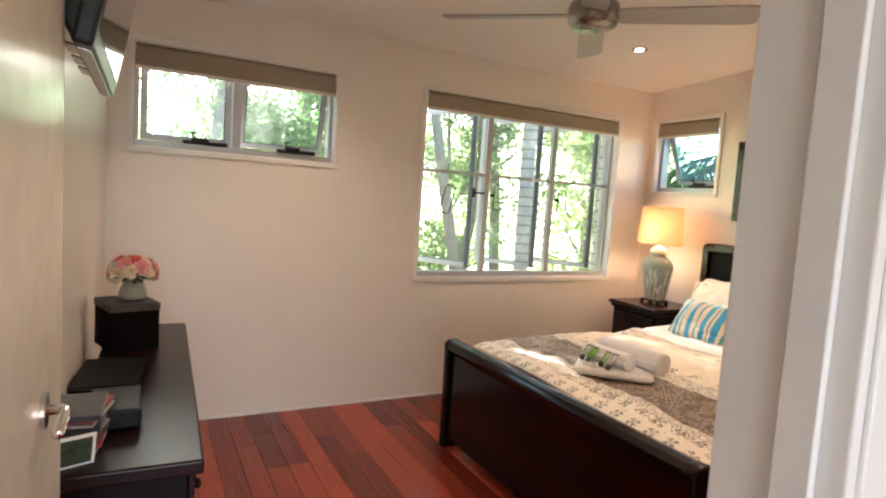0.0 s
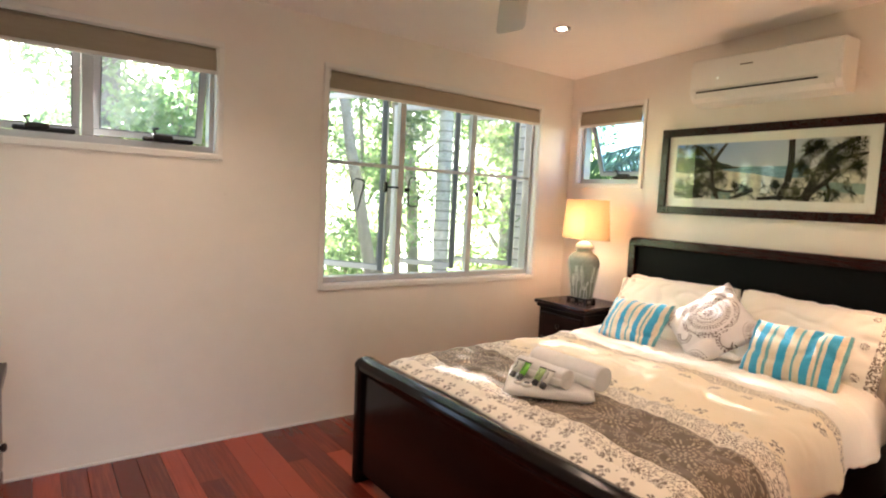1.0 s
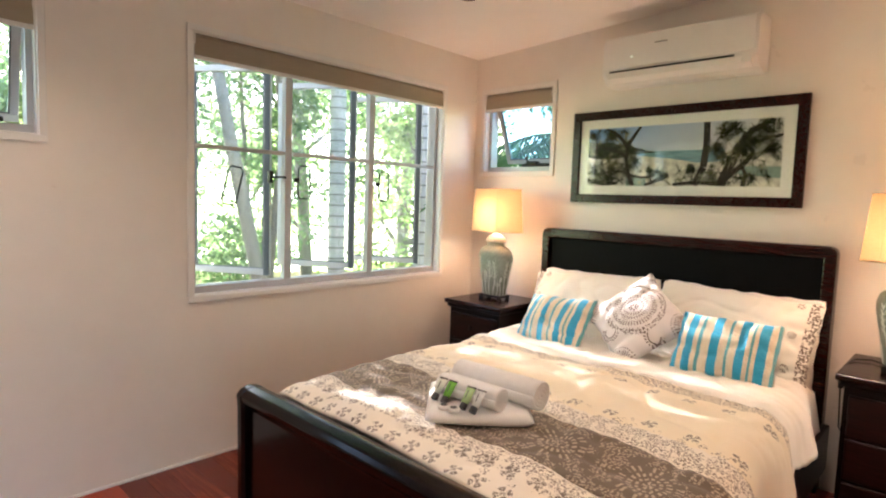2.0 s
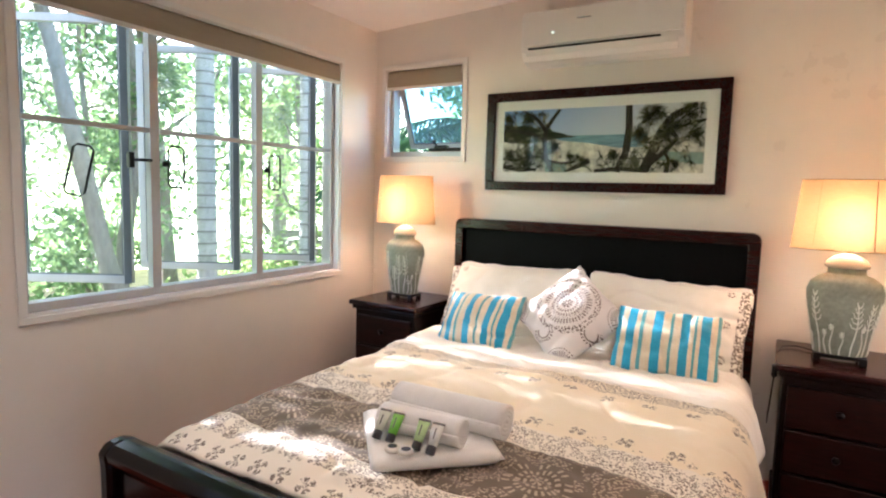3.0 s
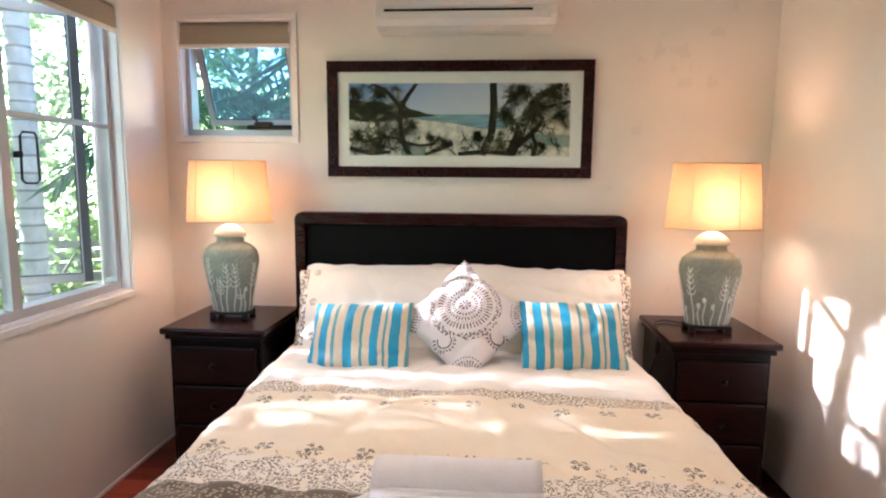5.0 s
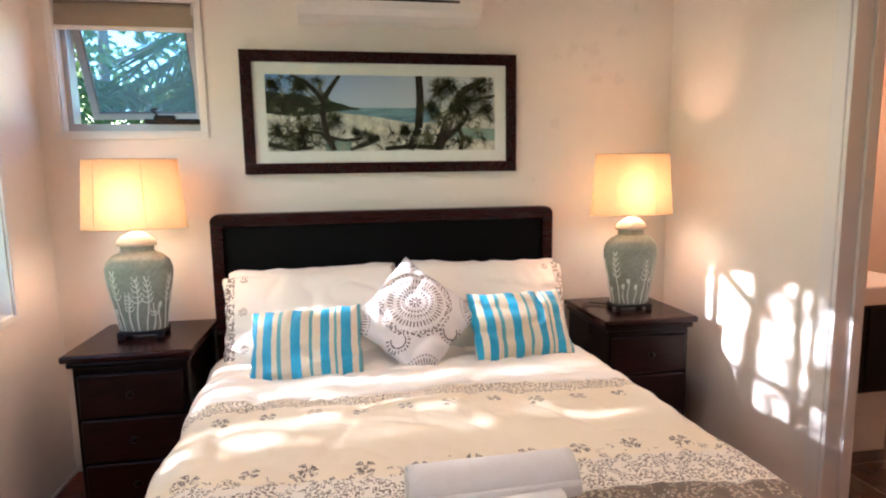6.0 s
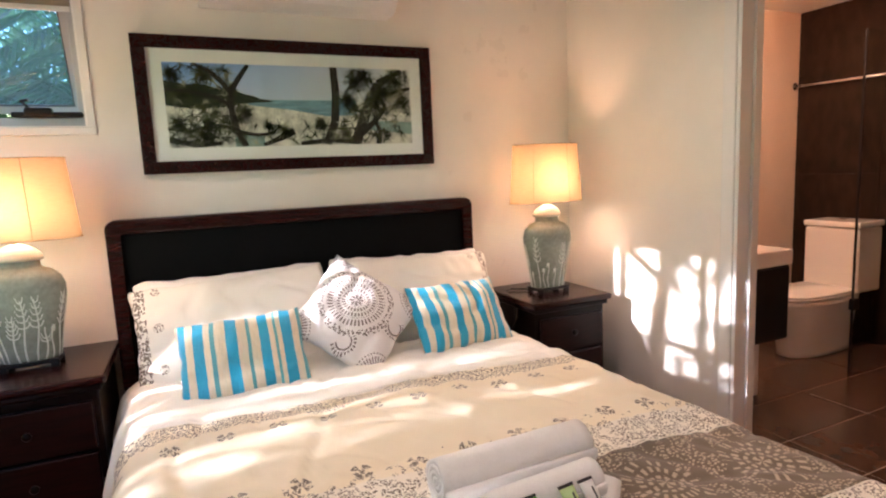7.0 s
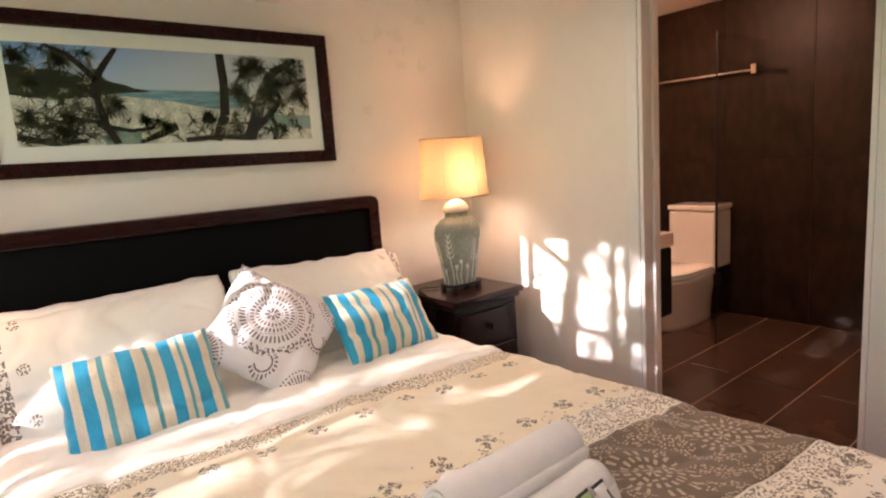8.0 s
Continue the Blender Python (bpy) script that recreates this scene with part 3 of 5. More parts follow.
def cushion(w, h, t, pinch=0.06, n=30, seed=0, sag=0.0, full=2.6, edge=0.55):
    """A stuffed cushion in the local x-y plane, with seams, drawn-in edges and creases."""
    bm = bmesh.new()
    sides = []
    for s in (1, -1):
        g = []
        for j in range(n + 1):
            row = []
            for i in range(n + 1):
                a, b = 2 * i / n - 1, 2 * j / n - 1
                rim = (1 - abs(a) ** full) * (1 - abs(b) ** full)
                x = a * w / 2 * (1 - pinch * (1 - b * b) * abs(a) ** 3 - 0.035 * abs(a * b) ** 8) + 0.007 * noise.noise(Vector((b * h * 11 + seed, 4.0 * (a > 0), 0.5))) * abs(a) ** 4
                y = b * h / 2 * (1 - pinch * (1 - a * a) * abs(b) ** 3) - sag * (1 - a * a) * (b + 1) * 0.5 - 0.035 * h / 2 * b * abs(a * b) ** 8 + 0.008 * noise.noise(Vector((a * w * 9 + seed * 3, 4.0 * (b > 0), 5.5))) * abs(b) ** 4
                p = noise.noise(Vector((x * 9 + seed * 7, y * 9, s * 3.1))) * 0.014 + abs(noise.noise(Vector((x * 7 + y * 5 + seed, y * 4 - x * 3, s * 2)))) * -0.010 + noise.noise(Vector((x * 26 + seed, y * 15, s))) * 0.003
                gather = 0.0045 * math.sin((x - y * 0.3) * 95 + seed + 2 * noise.noise(Vector((x * 8, y * 8, seed)))) * abs(b) ** 3 + 0.0045 * math.sin((y + x * 0.3) * 90 + seed * 2) * abs(a) ** 3
                ridge = 0.012 * max(0.0, 1 - 7 * abs(noise.noise(Vector((x * 5 - y * 3 + seed * 5, y * 6 + x * 2, s * 1.7 + 4)))))
                z = s * (t / 2 * max(rim, 0) ** edge + (p - ridge + gather) * min(1, rim * 3))
                z += 0.016 * abs(a * b) ** 5 * (1 if a > 0 else 0.4)
                row.append(bm.verts.new((x, y, z if rim > 1e-6 else 0)))
            g.append(row)
        for j in range(n):
            for i in range(n):
                q = (g[j][i], g[j][i + 1], g[j + 1][i + 1], g[j + 1][i])
                bm.faces.new(q if s > 0 else q[::-1])
        sides.append(g)
    bmesh.ops.remove_doubles(bm, verts=bm.verts[:], dist=1e-5)
    return bm


def leaning(center, up, side):
    """A pose whose y runs along up, x along side and z out of the cloth."""
    y = Vector(up).normalized()
    z = Vector(side).cross(y).normalized()
    x = y.cross(z)
    m = Matrix((x, y, z)).transposed().to_4x4()
    m.translation = center
    return m


# ---- the bed ----
bed = thing("bed", Matrix.Translation((2.8, 2.1, 0)), "dark mahogany queen bed with a black leather headboard panel", "bed")
B0 = Vector((2.8, 2.1, 0))


def loc(p):
    return Vector(p) - B0


def bpart(name, lo, hi, m, bevel=0.01, label=""):
    return part(name, bx(loc(lo), loc(hi), bevel), m, bed, label)


HX, HY0, HY1, HZ = 3.874, 1.342, 2.986, 1.212
# headboard: rounded top rail and posts round a padded panel
part("headboard_frame", prism([(HY0 - B0.y, 0.0), (HY0 - B0.y + 0.055, 0.0), (HY0 - B0.y + 0.055, HZ - 0.06), (HY1 - B0.y - 0.055, HZ - 0.06), (HY1 - B0.y - 0.055, 0.0), (HY1 - B0.y, 0.0),
                               (HY1 - B0.y, HZ - 0.03), (HY1 - B0.y - 0.012, HZ - 0.01), (HY1 - B0.y - 0.035, HZ), (HY0 - B0.y + 0.035, HZ), (HY0 - B0.y + 0.012, HZ - 0.01), (HY0 - B0.y, HZ - 0.03)],
                              HX - B0.x - 0.005, HX - B0.x + 0.075, "x", 0.008), M_MAHOG2, bed, "dark polished rail and posts")
bpart("headboard_panel", (HX + 0.022, HY0 + 0.05, 0.35), (HX + 0.06, HY1 - 0.05, HZ - 0.055), M_LEATHER, 0.012, "black leather panel")
FY0, FY1, FX = 1.245, 2.908, 1.69
prof = [(FX - B0.x + 0.02, 0.06), (FX - B0.x + 0.09, 0.06), (FX - B0.x + 0.09, 0.56), (FX - B0.x + 0.10, 0.585), (FX - B0.x + 0.085, 0.612), (FX - B0.x + 0.05, 0.622),
        (FX - B0.x + 0.012, 0.615), (FX - B0.x - 0.008, 0.595), (FX - B0.x - 0.004, 0.57), (FX - B0.x + 0.02, 0.545)]
part("footboard", prism(prof, FY0 - B0.y + 0.02, FY1 - B0.y - 0.02, "y", 0.006), M_RAIL, bed)
for y in (FY0, FY1 - 0.05):
    post = [(FX - B0.x - 0.002, 0), (FX - B0.x + 0.10, 0), (FX - B0.x + 0.105, 0.575), (FX - B0.x + 0.088, 0.613), (FX - B0.x + 0.05, 0.625), (FX - B0.x + 0.01, 0.617), (FX - B0.x - 0.012, 0.592), (FX - B0.x - 0.006, 0.56)]
    part("foot_post", prism(post, y - B0.y, y - B0.y + 0.05, "y", 0.012), M_RAIL, bed)
for k, (y0, y1) in enumerate(((1.31, 1.345), (2.845, 2.88))):
    part("side_rail", bx(loc((FX + 0.09, y0, 0.14)), loc((HX, y1, 0.36)), 0.006), M_MAHOG, bed)
mattress = part("mattress", bx((-0.97, -0.74, 0.26), (1.03, 0.76, 0.545), 0.05, 4), M_SHEET, None, smooth=True)
mattress.location = (2.8, 2.1, 0)
tagged(mattress, "white quilted mattress on the bed", "mattress")

# duvet, with its folds and hanging sides
DU0, DU1, NU, NV = 1.79, 3.62, 150, 130
POS = []
US = []
for a, b, k in ((DU0, 2.0, 20), (2.0, 2.345, 30), (2.345, 3.045, 58), (3.045, DU1, 42)):
    US += [a + (b - a) * q / k for q in range(k)]
US.append(DU1)
for i in range(NU + 1):
    u = US[i]
    mid = 2.065 + 0.09 * (u - 1.7) / 2.15
    row = []
    for j in range(NV + 1):
        a = 2 * j / NV - 1
        half, drop = 0.70, 0.30
        arc = a * (half + drop)
        side = 1 if a > 0 else -1
        over = abs(arc) - half
        if over <= 0:
            v, z = arc, 0.0
        else:
            ang = min(over / 0.13, 1.35)
            v = side * (half + 0.13 * math.sin(ang) + max(0, over - 0.13 * 1.35) * 0.22)
            z = -0.13 * (1 - math.cos(ang)) - max(0, over - 0.13 * 1.35) * 0.97
        puff = 0.012 * math.cos(math.pi * min(1, abs(arc) / half) / 2)
        end = min(1.0, (u - DU0) / 0.10)
        z += 0.603 + puff + 0.022 * math.sin(math.pi * end / 2)
        w = noise.noise(Vector((u * 3.2, v * 3.0, 0.4))) * 0.015 + noise.noise(Vector((u * 9, v * 5, 2.0))) * 0.007 + noise.noise(Vector((u * 24 - v * 9, v * 14, 5.0))) * 0.0028 + noise.noise(Vector((u * 4 + v * 2, v * 16, 7))) * 0.004
        fold = 0.010 * math.exp(-((u - 3.08 - 0.02 * math.sin(v * 6)) / 0.035) ** 2) - 0.006 * math.exp(-((u - 3.16) / 0.03) ** 2)
        crease = -0.010 * max(0.0, 1 - 9 * abs(noise.noise(Vector((u * 3.5 + 2 * v, v * 2.6 - u, 3.3))))) - 0.0065 * max(0.0, 1 - 8 * abs(noise.noise(Vector((u * 7 - 3 * v, v * 5 + u, 8.1)))))
        ruck = crease + 0.007 * math.sin(v * 17 + 3 * noise.noise(Vector((u * 3, v * 2, 9)))) * max(0, 1 - abs(u - 2.75) / 0.4) ** 2
        flare = 0.02 * math.sin(u * 14 + side) * max(0, over) / drop
        row.append(Vector((u - 2.0 + 0.04 * v, mid + v + flare * side - 2.06, z + (w + ruck) * (0.5 + 0.5 * end) + fold)))
    POS.append(row)
duvet = thing("duvet", Matrix.Translation((2.0, 2.06, 0)), "cream duvet with brown damask band and grey floral lace", "duvet")
for nm, lab, u0, u1 in (("foot_panel", "cream panel with small grey flowers", 0, 2.0), ("damask_band", "brown damask band", 2.0, 2.345), ("middle_panel", "plain cream panel with a lace border", 2.345, 3.045), ("head_panel", "cream head end", 3.045, 9)):
    ids = [i for i in range(NU + 1) if u0 - 1e-4 <= US[i] <= u1 + 1e-4]
    pm = bmesh.new()
    vs = [[pm.verts.new(POS[i][j]) for j in range(NV + 1)] for i in ids]
    for a, b in zip(vs, vs[1:]):
        for j in range(NV):
            pm.faces.new((a[j], b[j], b[j + 1], a[j + 1]))
    ob = part(nm, pm, M_DUVET, duvet, lab, smooth=True)
    so = ob.modifiers.new("thick", "SOLIDIFY")
    so.thickness, so.offset = 0.018, -1

for name, c, up, seed, label in (
    ("pillow", (3.77, 2.52, 0.738), (0.25, 0.02, 1.0), 1, "white cotton pillow leaning on the headboard"),
    ("pillow", (3.77, 1.74, 0.738), (0.25, -0.03, 1.0), 2, "white cotton pillow leaning on the headboard"),
    ("pillow", (3.65, 2.53, 0.750), (0.55, 0.05, 1.0), 3, "white pillow with a grey floral border"),
    ("pillow", (3.65, 1.735, 0.753), (0.55, -0.05, 1.0), 4, "white pillow with a grey floral border"),
):
    ob = part(name, cushion(0.775, 0.475, 0.22, 0.055, n=44, seed=seed * 3, full=2.1, edge=0.72), M_PCASE if seed > 2 else M_SHEET, None, smooth=True)
    ob.matrix_world = leaning(c, up, (0, 1 if seed == 4 else -1, 0.0))
    tagged(ob, label, "pillow", "bed pillows")
for c, up, side, seed in (((3.366, 2.54, 0.726), (0.62, 0.0, 0.8), (-0.06, -1, 0.05), 5), ((3.405, 1.662, 0.742), (0.60, 0.03, 0.8), (0.08, -1, 0.0), 6)):
    ob = part("striped_cushion", cushion(0.445, 0.312, 0.15, 0.06, n=40, seed=seed, full=2.2, edge=0.66), M_STRIPE, None, smooth=True)
    ob.matrix_world = leaning(c, up, side)
    tagged(ob, "turquoise and cream striped satin cushion", "cushion", "striped cushions")
ob = part("square_cushion", cushion(0.425, 0.425, 0.17, 0.10, n=40, seed=8, full=2.3, edge=0.62), M_ROSE, None, smooth=True)
ob.matrix_world = leaning((3.442, 2.105, 0.792), (0.62, 0.0, 0.78), (0, -1, 0)) @ Matrix.Rotation(radians(48), 4, "Z")
tagged(ob, "white square cushion printed with grey rosettes, standing on its corner", "cushion")


# ---- nightstands and lamps ----
def nightstand(name, x0, x1, y0, y1, ztop, label):
    o = Vector(((x0 + x1) / 2, (y0 + y1) / 2, 0))
    ns = thing(name, Matrix.Translation(o), label, "nightstand", "nightstands")

    def p(nm, lo, hi, m, bev, parent=ns, lab=""):
        return part(nm, bx(Vector(lo) - o, Vector(hi) - o, bev, 3), m, parent, lab)

    p("top", (x0, y0, ztop - 0.03), (x1, y1, ztop), M_MAHOG2, 0.01)
    p("moulding", (x0 + 0.015, y0 + 0.015, ztop - 0.055), (x1, y1 - 0.015, ztop - 0.031), M_MAHOG, 0.009)
    p("body", (x0 + 0.035, y0 + 0.03, 0.07), (x1, y1 - 0.03, ztop - 0.056), M_MAHOG, 0.006)
    p("plinth", (x0 + 0.025, y0 + 0.02, 0.0), (x1, y1 - 0.02, 0.069), M_MAHOG, 0.006)
    hgt = (ztop - 0.07 - 0.09) / 3
    for k in range(3):
        z = 0.085 + k * hgt
        d = p("drawer", (x0 + 0.018, y0 + 0.05, z), (x0 + 0.04, y1 - 0.05, z + hgt - 0.012), M_DTOP, 0.006)
        kb = part("knob", lathe([(0.006, 0), (0.006, 0.008), (0.014, 0.014), (0.015, 0.02), (0.008, 0.026)], 12), M_MAHOG, d, smooth=True)
        kb.matrix_local = Matrix.Translation(Vector((x0 + 0.019, (y0 + y1) / 2, z + hgt / 2)) - o) @ Matrix.Rotation(radians(-90), 4, "Y")
    return ns


nightstand("nightstand", 3.445, 3.945, 2.985, 3.468, 0.713, "dark mahogany three-drawer nightstand between bed and window")
nightstand("nightstand", 3.455, 3.945, 0.79, 1.25, 0.713, "dark mahogany three-drawer nightstand beside the bathroom wall")


def shade_cloth():
    m = bpy.data.materials.new("lampshade_linen")
    m.use_nodes = True
    n, l = m.node_tree.nodes, m.node_tree.links
    n.remove(n["Principled BSDF"])
    df, tr, mx = n.new("ShaderNodeBsdfDiffuse"), n.new("ShaderNodeBsdfTranslucent"), n.new("ShaderNodeMixShader")
    tc, ns = n.new("ShaderNodeTexCoord"), n.new("ShaderNodeTexNoise")
    mp = n.new("ShaderNodeMapping")
    mp.inputs["Scale"].default_value = (1, 1, 10)
    ns.inputs["Scale"].default_value = 40
    rp = n.new("ShaderNodeValToRGB")
    rp.color_ramp.elements[0].color, rp.color_ramp.elements[1].color = (0.66, 0.50, 0.305, 1), (0.78, 0.615, 0.405, 1)
    dk = n.new("ShaderNodeHueSaturation")
    dk.inputs["Value"].default_value = 0.36
    dk.inputs["Saturation"].default_value = 1.2
    l.new(rp.outputs[0], dk.inputs["Color"])
    l.new(tc.outputs["Object"], mp.inputs[0]), l.new(mp.outputs[0], ns.inputs[0]), l.new(ns.outputs[0], rp.inputs[0])
    l.new(rp.outputs[0], df.inputs[0]), l.new(dk.outputs[0], tr.inputs[0])
    mx.inputs[0].default_value = 0.5
    l.new(df.outputs[0], mx.inputs[1]), l.new(tr.outputs[0], mx.inputs[2])
    l.new(mx.outputs[0], n["Material Output"].inputs[0])
    return m


M_SHADE = shade_cloth()
M_SEAM = mat("shade_seam", (0.5, 0.36, 0.2), 0.8, var=0.05)
M_CELADON = mat("celadon_glaze", (0.27, 0.295, 0.245), 0.42, spec=0.22, var=0.3, scale=9, coat=0.0, rvar=0.04, bump=0.02, bscale=20)
M_RELIEF = mat("white_slip_drawing", (0.74, 0.76, 0.70), 0.5, var=0.05)
M_LID = mat("cream_glaze", (0.60, 0.54, 0.45), 0.25, var=0.06)
M_BRASS = mat("brass_stem", (0.5, 0.33, 0.12), 0.3, metal=1.0)

VASE = [(r_, z_ * 1.12) for r_, z_ in [(0.088, 0.0), (0.094, 0.008), (0.098, 0.04), (0.110, 0.10), (0.124, 0.16), (0.133, 0.205), (0.134, 0.235), (0.124, 0.265), (0.098, 0.287), (0.072, 0.296), (0.066, 0.302), (0.066, 0.318)]]


def vase_r(z):
    for (r0, z0), (r1, z1) in zip(VASE, VASE[1:]):
        if z0 <= z <= z1:
            return r0 + (r1 - r0) * (z - z0) / max(1e-6, z1 - z0)
    return 0.07


OVAL, OVAL_SHADE = Matrix.Diagonal((0.58, 1, 1, 1)), 0.5


def oval(bm):
    """Flattens a turned form front to back."""
    bm.transform(OVAL)
    return bm


def table_lamp(p, seed, label):
    """An oval jar on a small stand under an oval shade."""
    lamp = thing("table_lamp", Matrix.Translation(p), label, "lamp", "table lamps")
    st = bmesh.new()
    box(st, (-0.092, -0.092, 0.016), (0.092, 0.092, 0.03), 0.005)
    for a in (-1, 1):
        for b in (-1, 1):
            box(st, (a * 0.078 - 0.014, b * 0.078 - 0.014, 0.0), (a * 0.078 + 0.014, b * 0.078 + 0.014, 0.018), 0.004)
    part("stand", oval(st), M_BLACK, lamp, "black carved wooden stand")
    body = part("vase", oval(lathe([(r, z + 0.03) for r, z in VASE], 40)), M_CELADON, lamp, "grey-green celadon glaze", smooth=True)
    rnd = random.Random(seed)
    dr = bmesh.new()

    def on(a, z):
        r = vase_r(z) + 0.0006
        return (0.58 * r * math.cos(a), r * math.sin(a), z + 0.03)

    for k in range(20):
        a0 = 2 * math.pi * k / 20 + rnd.uniform(-0.08, 0.08)
        top = rnd.choice((0.08, 0.11, 0.16, 0.22, 0.262)) + rnd.uniform(-0.01, 0.015)
        pts = [on(a0 + 0.05 * math.sin(q * 0.8 + k), 0.004 + (top - 0.004) * q / 7) for q in range(8)]
        tube(dr, pts, 0.0034, 4, 0.0020)
        if top > 0.12:
            for q in range(2 if top < 0.15 else 5):
                zz = top * (0.55 + 0.1 * q)
                ln = 0.20 - 0.03 * q
                for sg in (-1, 1):
                    tube(dr, [on(a0, zz), on(a0 + sg * ln * 0.6, zz + 0.004), on(a0 + sg * ln, min(0.293, zz + 0.022))], 0.0027, 4, 0.0017)
        else:
            for q in range(7):
                an = q * 0.9
                tube(dr, [on(a0, top), on(a0 + 0.09 * math.cos(an), min(0.293, top + 0.014 * math.sin(an)))], 0.0024, 4)
    part("slip_drawing", dr, M_RELIEF, body, "white raised drawing of reeds and trees")
    part("lid", oval(lathe([(0.066, 0.387), (0.077, 0.390), (0.078, 0.400), (0.071, 0.416), (0.050, 0.434), (0.024, 0.446), (0.010, 0.45)], 32)), M_LID, lamp, "cream glazed lid", smooth=True)
    part("stem", tube(bmesh.new(), [(0, 0, 0.445), (0, 0, 0.482)], 0.007), M_BRASS, lamp)
    sh = bmesh.new()
    zb, zt, rb, rt = 0.462, 0.744, 0.206, 0.182
    rings = []
    for q in range(7):
        f = q / 6
        rings.append([sh.verts.new((OVAL_SHADE * (rb + (rt - rb) * f) * math.cos(2 * math.pi * i / 48), (rb + (rt - rb) * f) * math.sin(2 * math.pi * i / 48), zb + (zt - zb) * f)) for i in range(48)])
    for a, b in zip(rings, rings[1:]):
        for i in range(48):
            sh.faces.new((a[i], a[(i + 1) % 48], b[(i + 1) % 48], b[i]))
    shade = part("shade", sh, M_SHADE, lamp, "glowing cream linen shade", smooth=True)
    sm = bmesh.new()
    for r, z in ((rb, zb), (rt, zt)):
        tube(sm, [(OVAL_SHADE * (r + 0.0005) * math.cos(2 * math.pi * i / 48), (r + 0.0005) * math.sin(2 * math.pi * i / 48), z) for i in range(49)], 0.0028, 6)
    for i in range(6):
        a = 2 * math.pi * (i + 0.35) / 6
        tube(sm, [(OVAL_SHADE * (rb - 0.0015) * math.cos(a), (rb - 0.0015) * math.sin(a), zb), (OVAL_SHADE * (rt - 0.0015) * math.cos(a), (rt - 0.0015) * math.sin(a), zt)], 0.0022, 4)
    part("wire_frame", sm, M_SEAM, shade)
    part("bulb", lathe([(0.012, 0.482), (0.014, 0.497), (0.028, 0.527), (0.03, 0.547), (0.022, 0.565), (0.006, 0.573)], 20), M_BULB, lamp, "lit bulb", smooth=True)
    return lamp


L1, L2 = Vector((3.70, 3.24, 0.713)), Vector((3.668, 1.025, 0.713))
table_lamp(L1, 3, "celadon vase lamp with a lit linen shade, by the window")
table_lamp(L2, 9, "celadon vase lamp with a lit linen shade, by the bathroom wall")
for p in (L1, L2):
    point("lamp_bulb", p + Vector((0, 0, 0.607)), LAMP_W, WARM, 0.03)
cord = bmesh.new()
tube(cord, [(3.75, 1.10, 0.721), (3.80, 1.17, 0.722), (3.76, 1.225, 0.721), (3.66, 1.243, 0.712), (3.62, 1.248, 0.66), (3.625, 1.25, 0.60), (3.75, 1.26, 0.4), (3.93, 1.26, 0.3)], 0.0035, 6)
tube(cord, [(3.62, 1.248, 0.665), (3.622, 1.249, 0.615)], 0.011, 8)
tagged(part("lamp_cord", cord, M_BLACK), "dark lamp cord with an inline switch hanging off the nightstand", "cord")

# ---- picture ----
PY0, PY1, PZ0, PZ1 = 1.515, 2.825, 1.389, 1.955
pic = thing("framed_picture", Matrix.Translation((E, (PY0 + PY1) / 2, (PZ0 + PZ1) / 2)) @ Matrix.Rotation(radians(-90), 4, "Z"), "wide beach photograph in a dark wooden frame with white mat", "picture")
pw, ph = (PY1 - PY0) / 2, (PZ1 - PZ0) / 2
fw = 0.052
for lo, hi in (((-pw, -0.03, ph - fw), (pw, -0.002, ph)), ((-pw, -0.03, -ph), (pw, -0.002, -ph + fw)), ((-pw, -0.03, -ph + fw), (-pw + fw, -0.002, ph - fw)), ((pw - fw, -0.03, -ph + fw), (pw, -0.002, ph - fw))):
    part("frame_bar", bx(lo, hi, 0.004), M_MAHOG2, pic)
M_MAT = mat("mat_board", (0.85, 0.84, 0.81), 0.8, var=0.02)
part("mat_board", bx((-pw + fw, -0.012, -ph + fw), (pw - fw, -0.004, ph - fw)), M_MAT, pic)
iw, ih = 0.547, 0.1765


def sky_print():
    m = mat("print_sky", (0.4, 0.5, 0.6), 0.75, spec=0.2)
    x, y, z = coords(m)
    f = (z + ih) * (1 / (2 * ih))
    g = x * (1 / iw)
    top = blend(m, f, (0.74, 0.82, 0.88), (0.17, 0.35, 0.74))
    top = blend(m, (g * 0.5 + 0.45).op("MINIMUM", 1.0), top, (0.76, 0.75, 0.70))
    m.node_tree.links.new(top, m.node_tree.nodes["Principled BSDF"].inputs["Base Color"])
    return m


ART = [sky_print(), mat("print_sea", (0.19, 0.34, 0.42), 0.75, spec=0.2, var=0.8, scale=9, stretch=(1, 1, 10)), mat("print_sand", (0.66, 0.64, 0.56), 0.75, spec=0.2, var=0.7, scale=22),
       mat("print_headland", (0.024, 0.034, 0.020), 0.75, spec=0.2, var=0.9, scale=45), mat("print_trunk", (0.028, 0.022, 0.017), 0.75, spec=0.2, var=0.5, scale=40),
       mat("print_leaf", (0.018, 0.026, 0.010), 0.75, spec=0.2, var=0.8, scale=60), mat("print_leaf_light", (0.085, 0.095, 0.035), 0.75, spec=0.2, var=0.6, scale=60), mat("print_lagoon", (0.26, 0.37, 0.33), 0.75, spec=0.2, var=0.3, scale=15), mat("print_leaf_pale", (0.36, 0.36, 0.24), 0.75, spec=0.2, var=0.4, scale=60)]
art = bmesh.new()


def flat(pts, layer, slot):
    f = art.faces.new([art.verts.new((x * iw, -0.0125 - layer * 0.0003, z * ih)) for x, z in pts])
    f.material_index = slot
    return f


rnd = random.Random(12)
flat([(-1, -1), (1, -1), (1, 1), (-1, 1)], 0, 0)
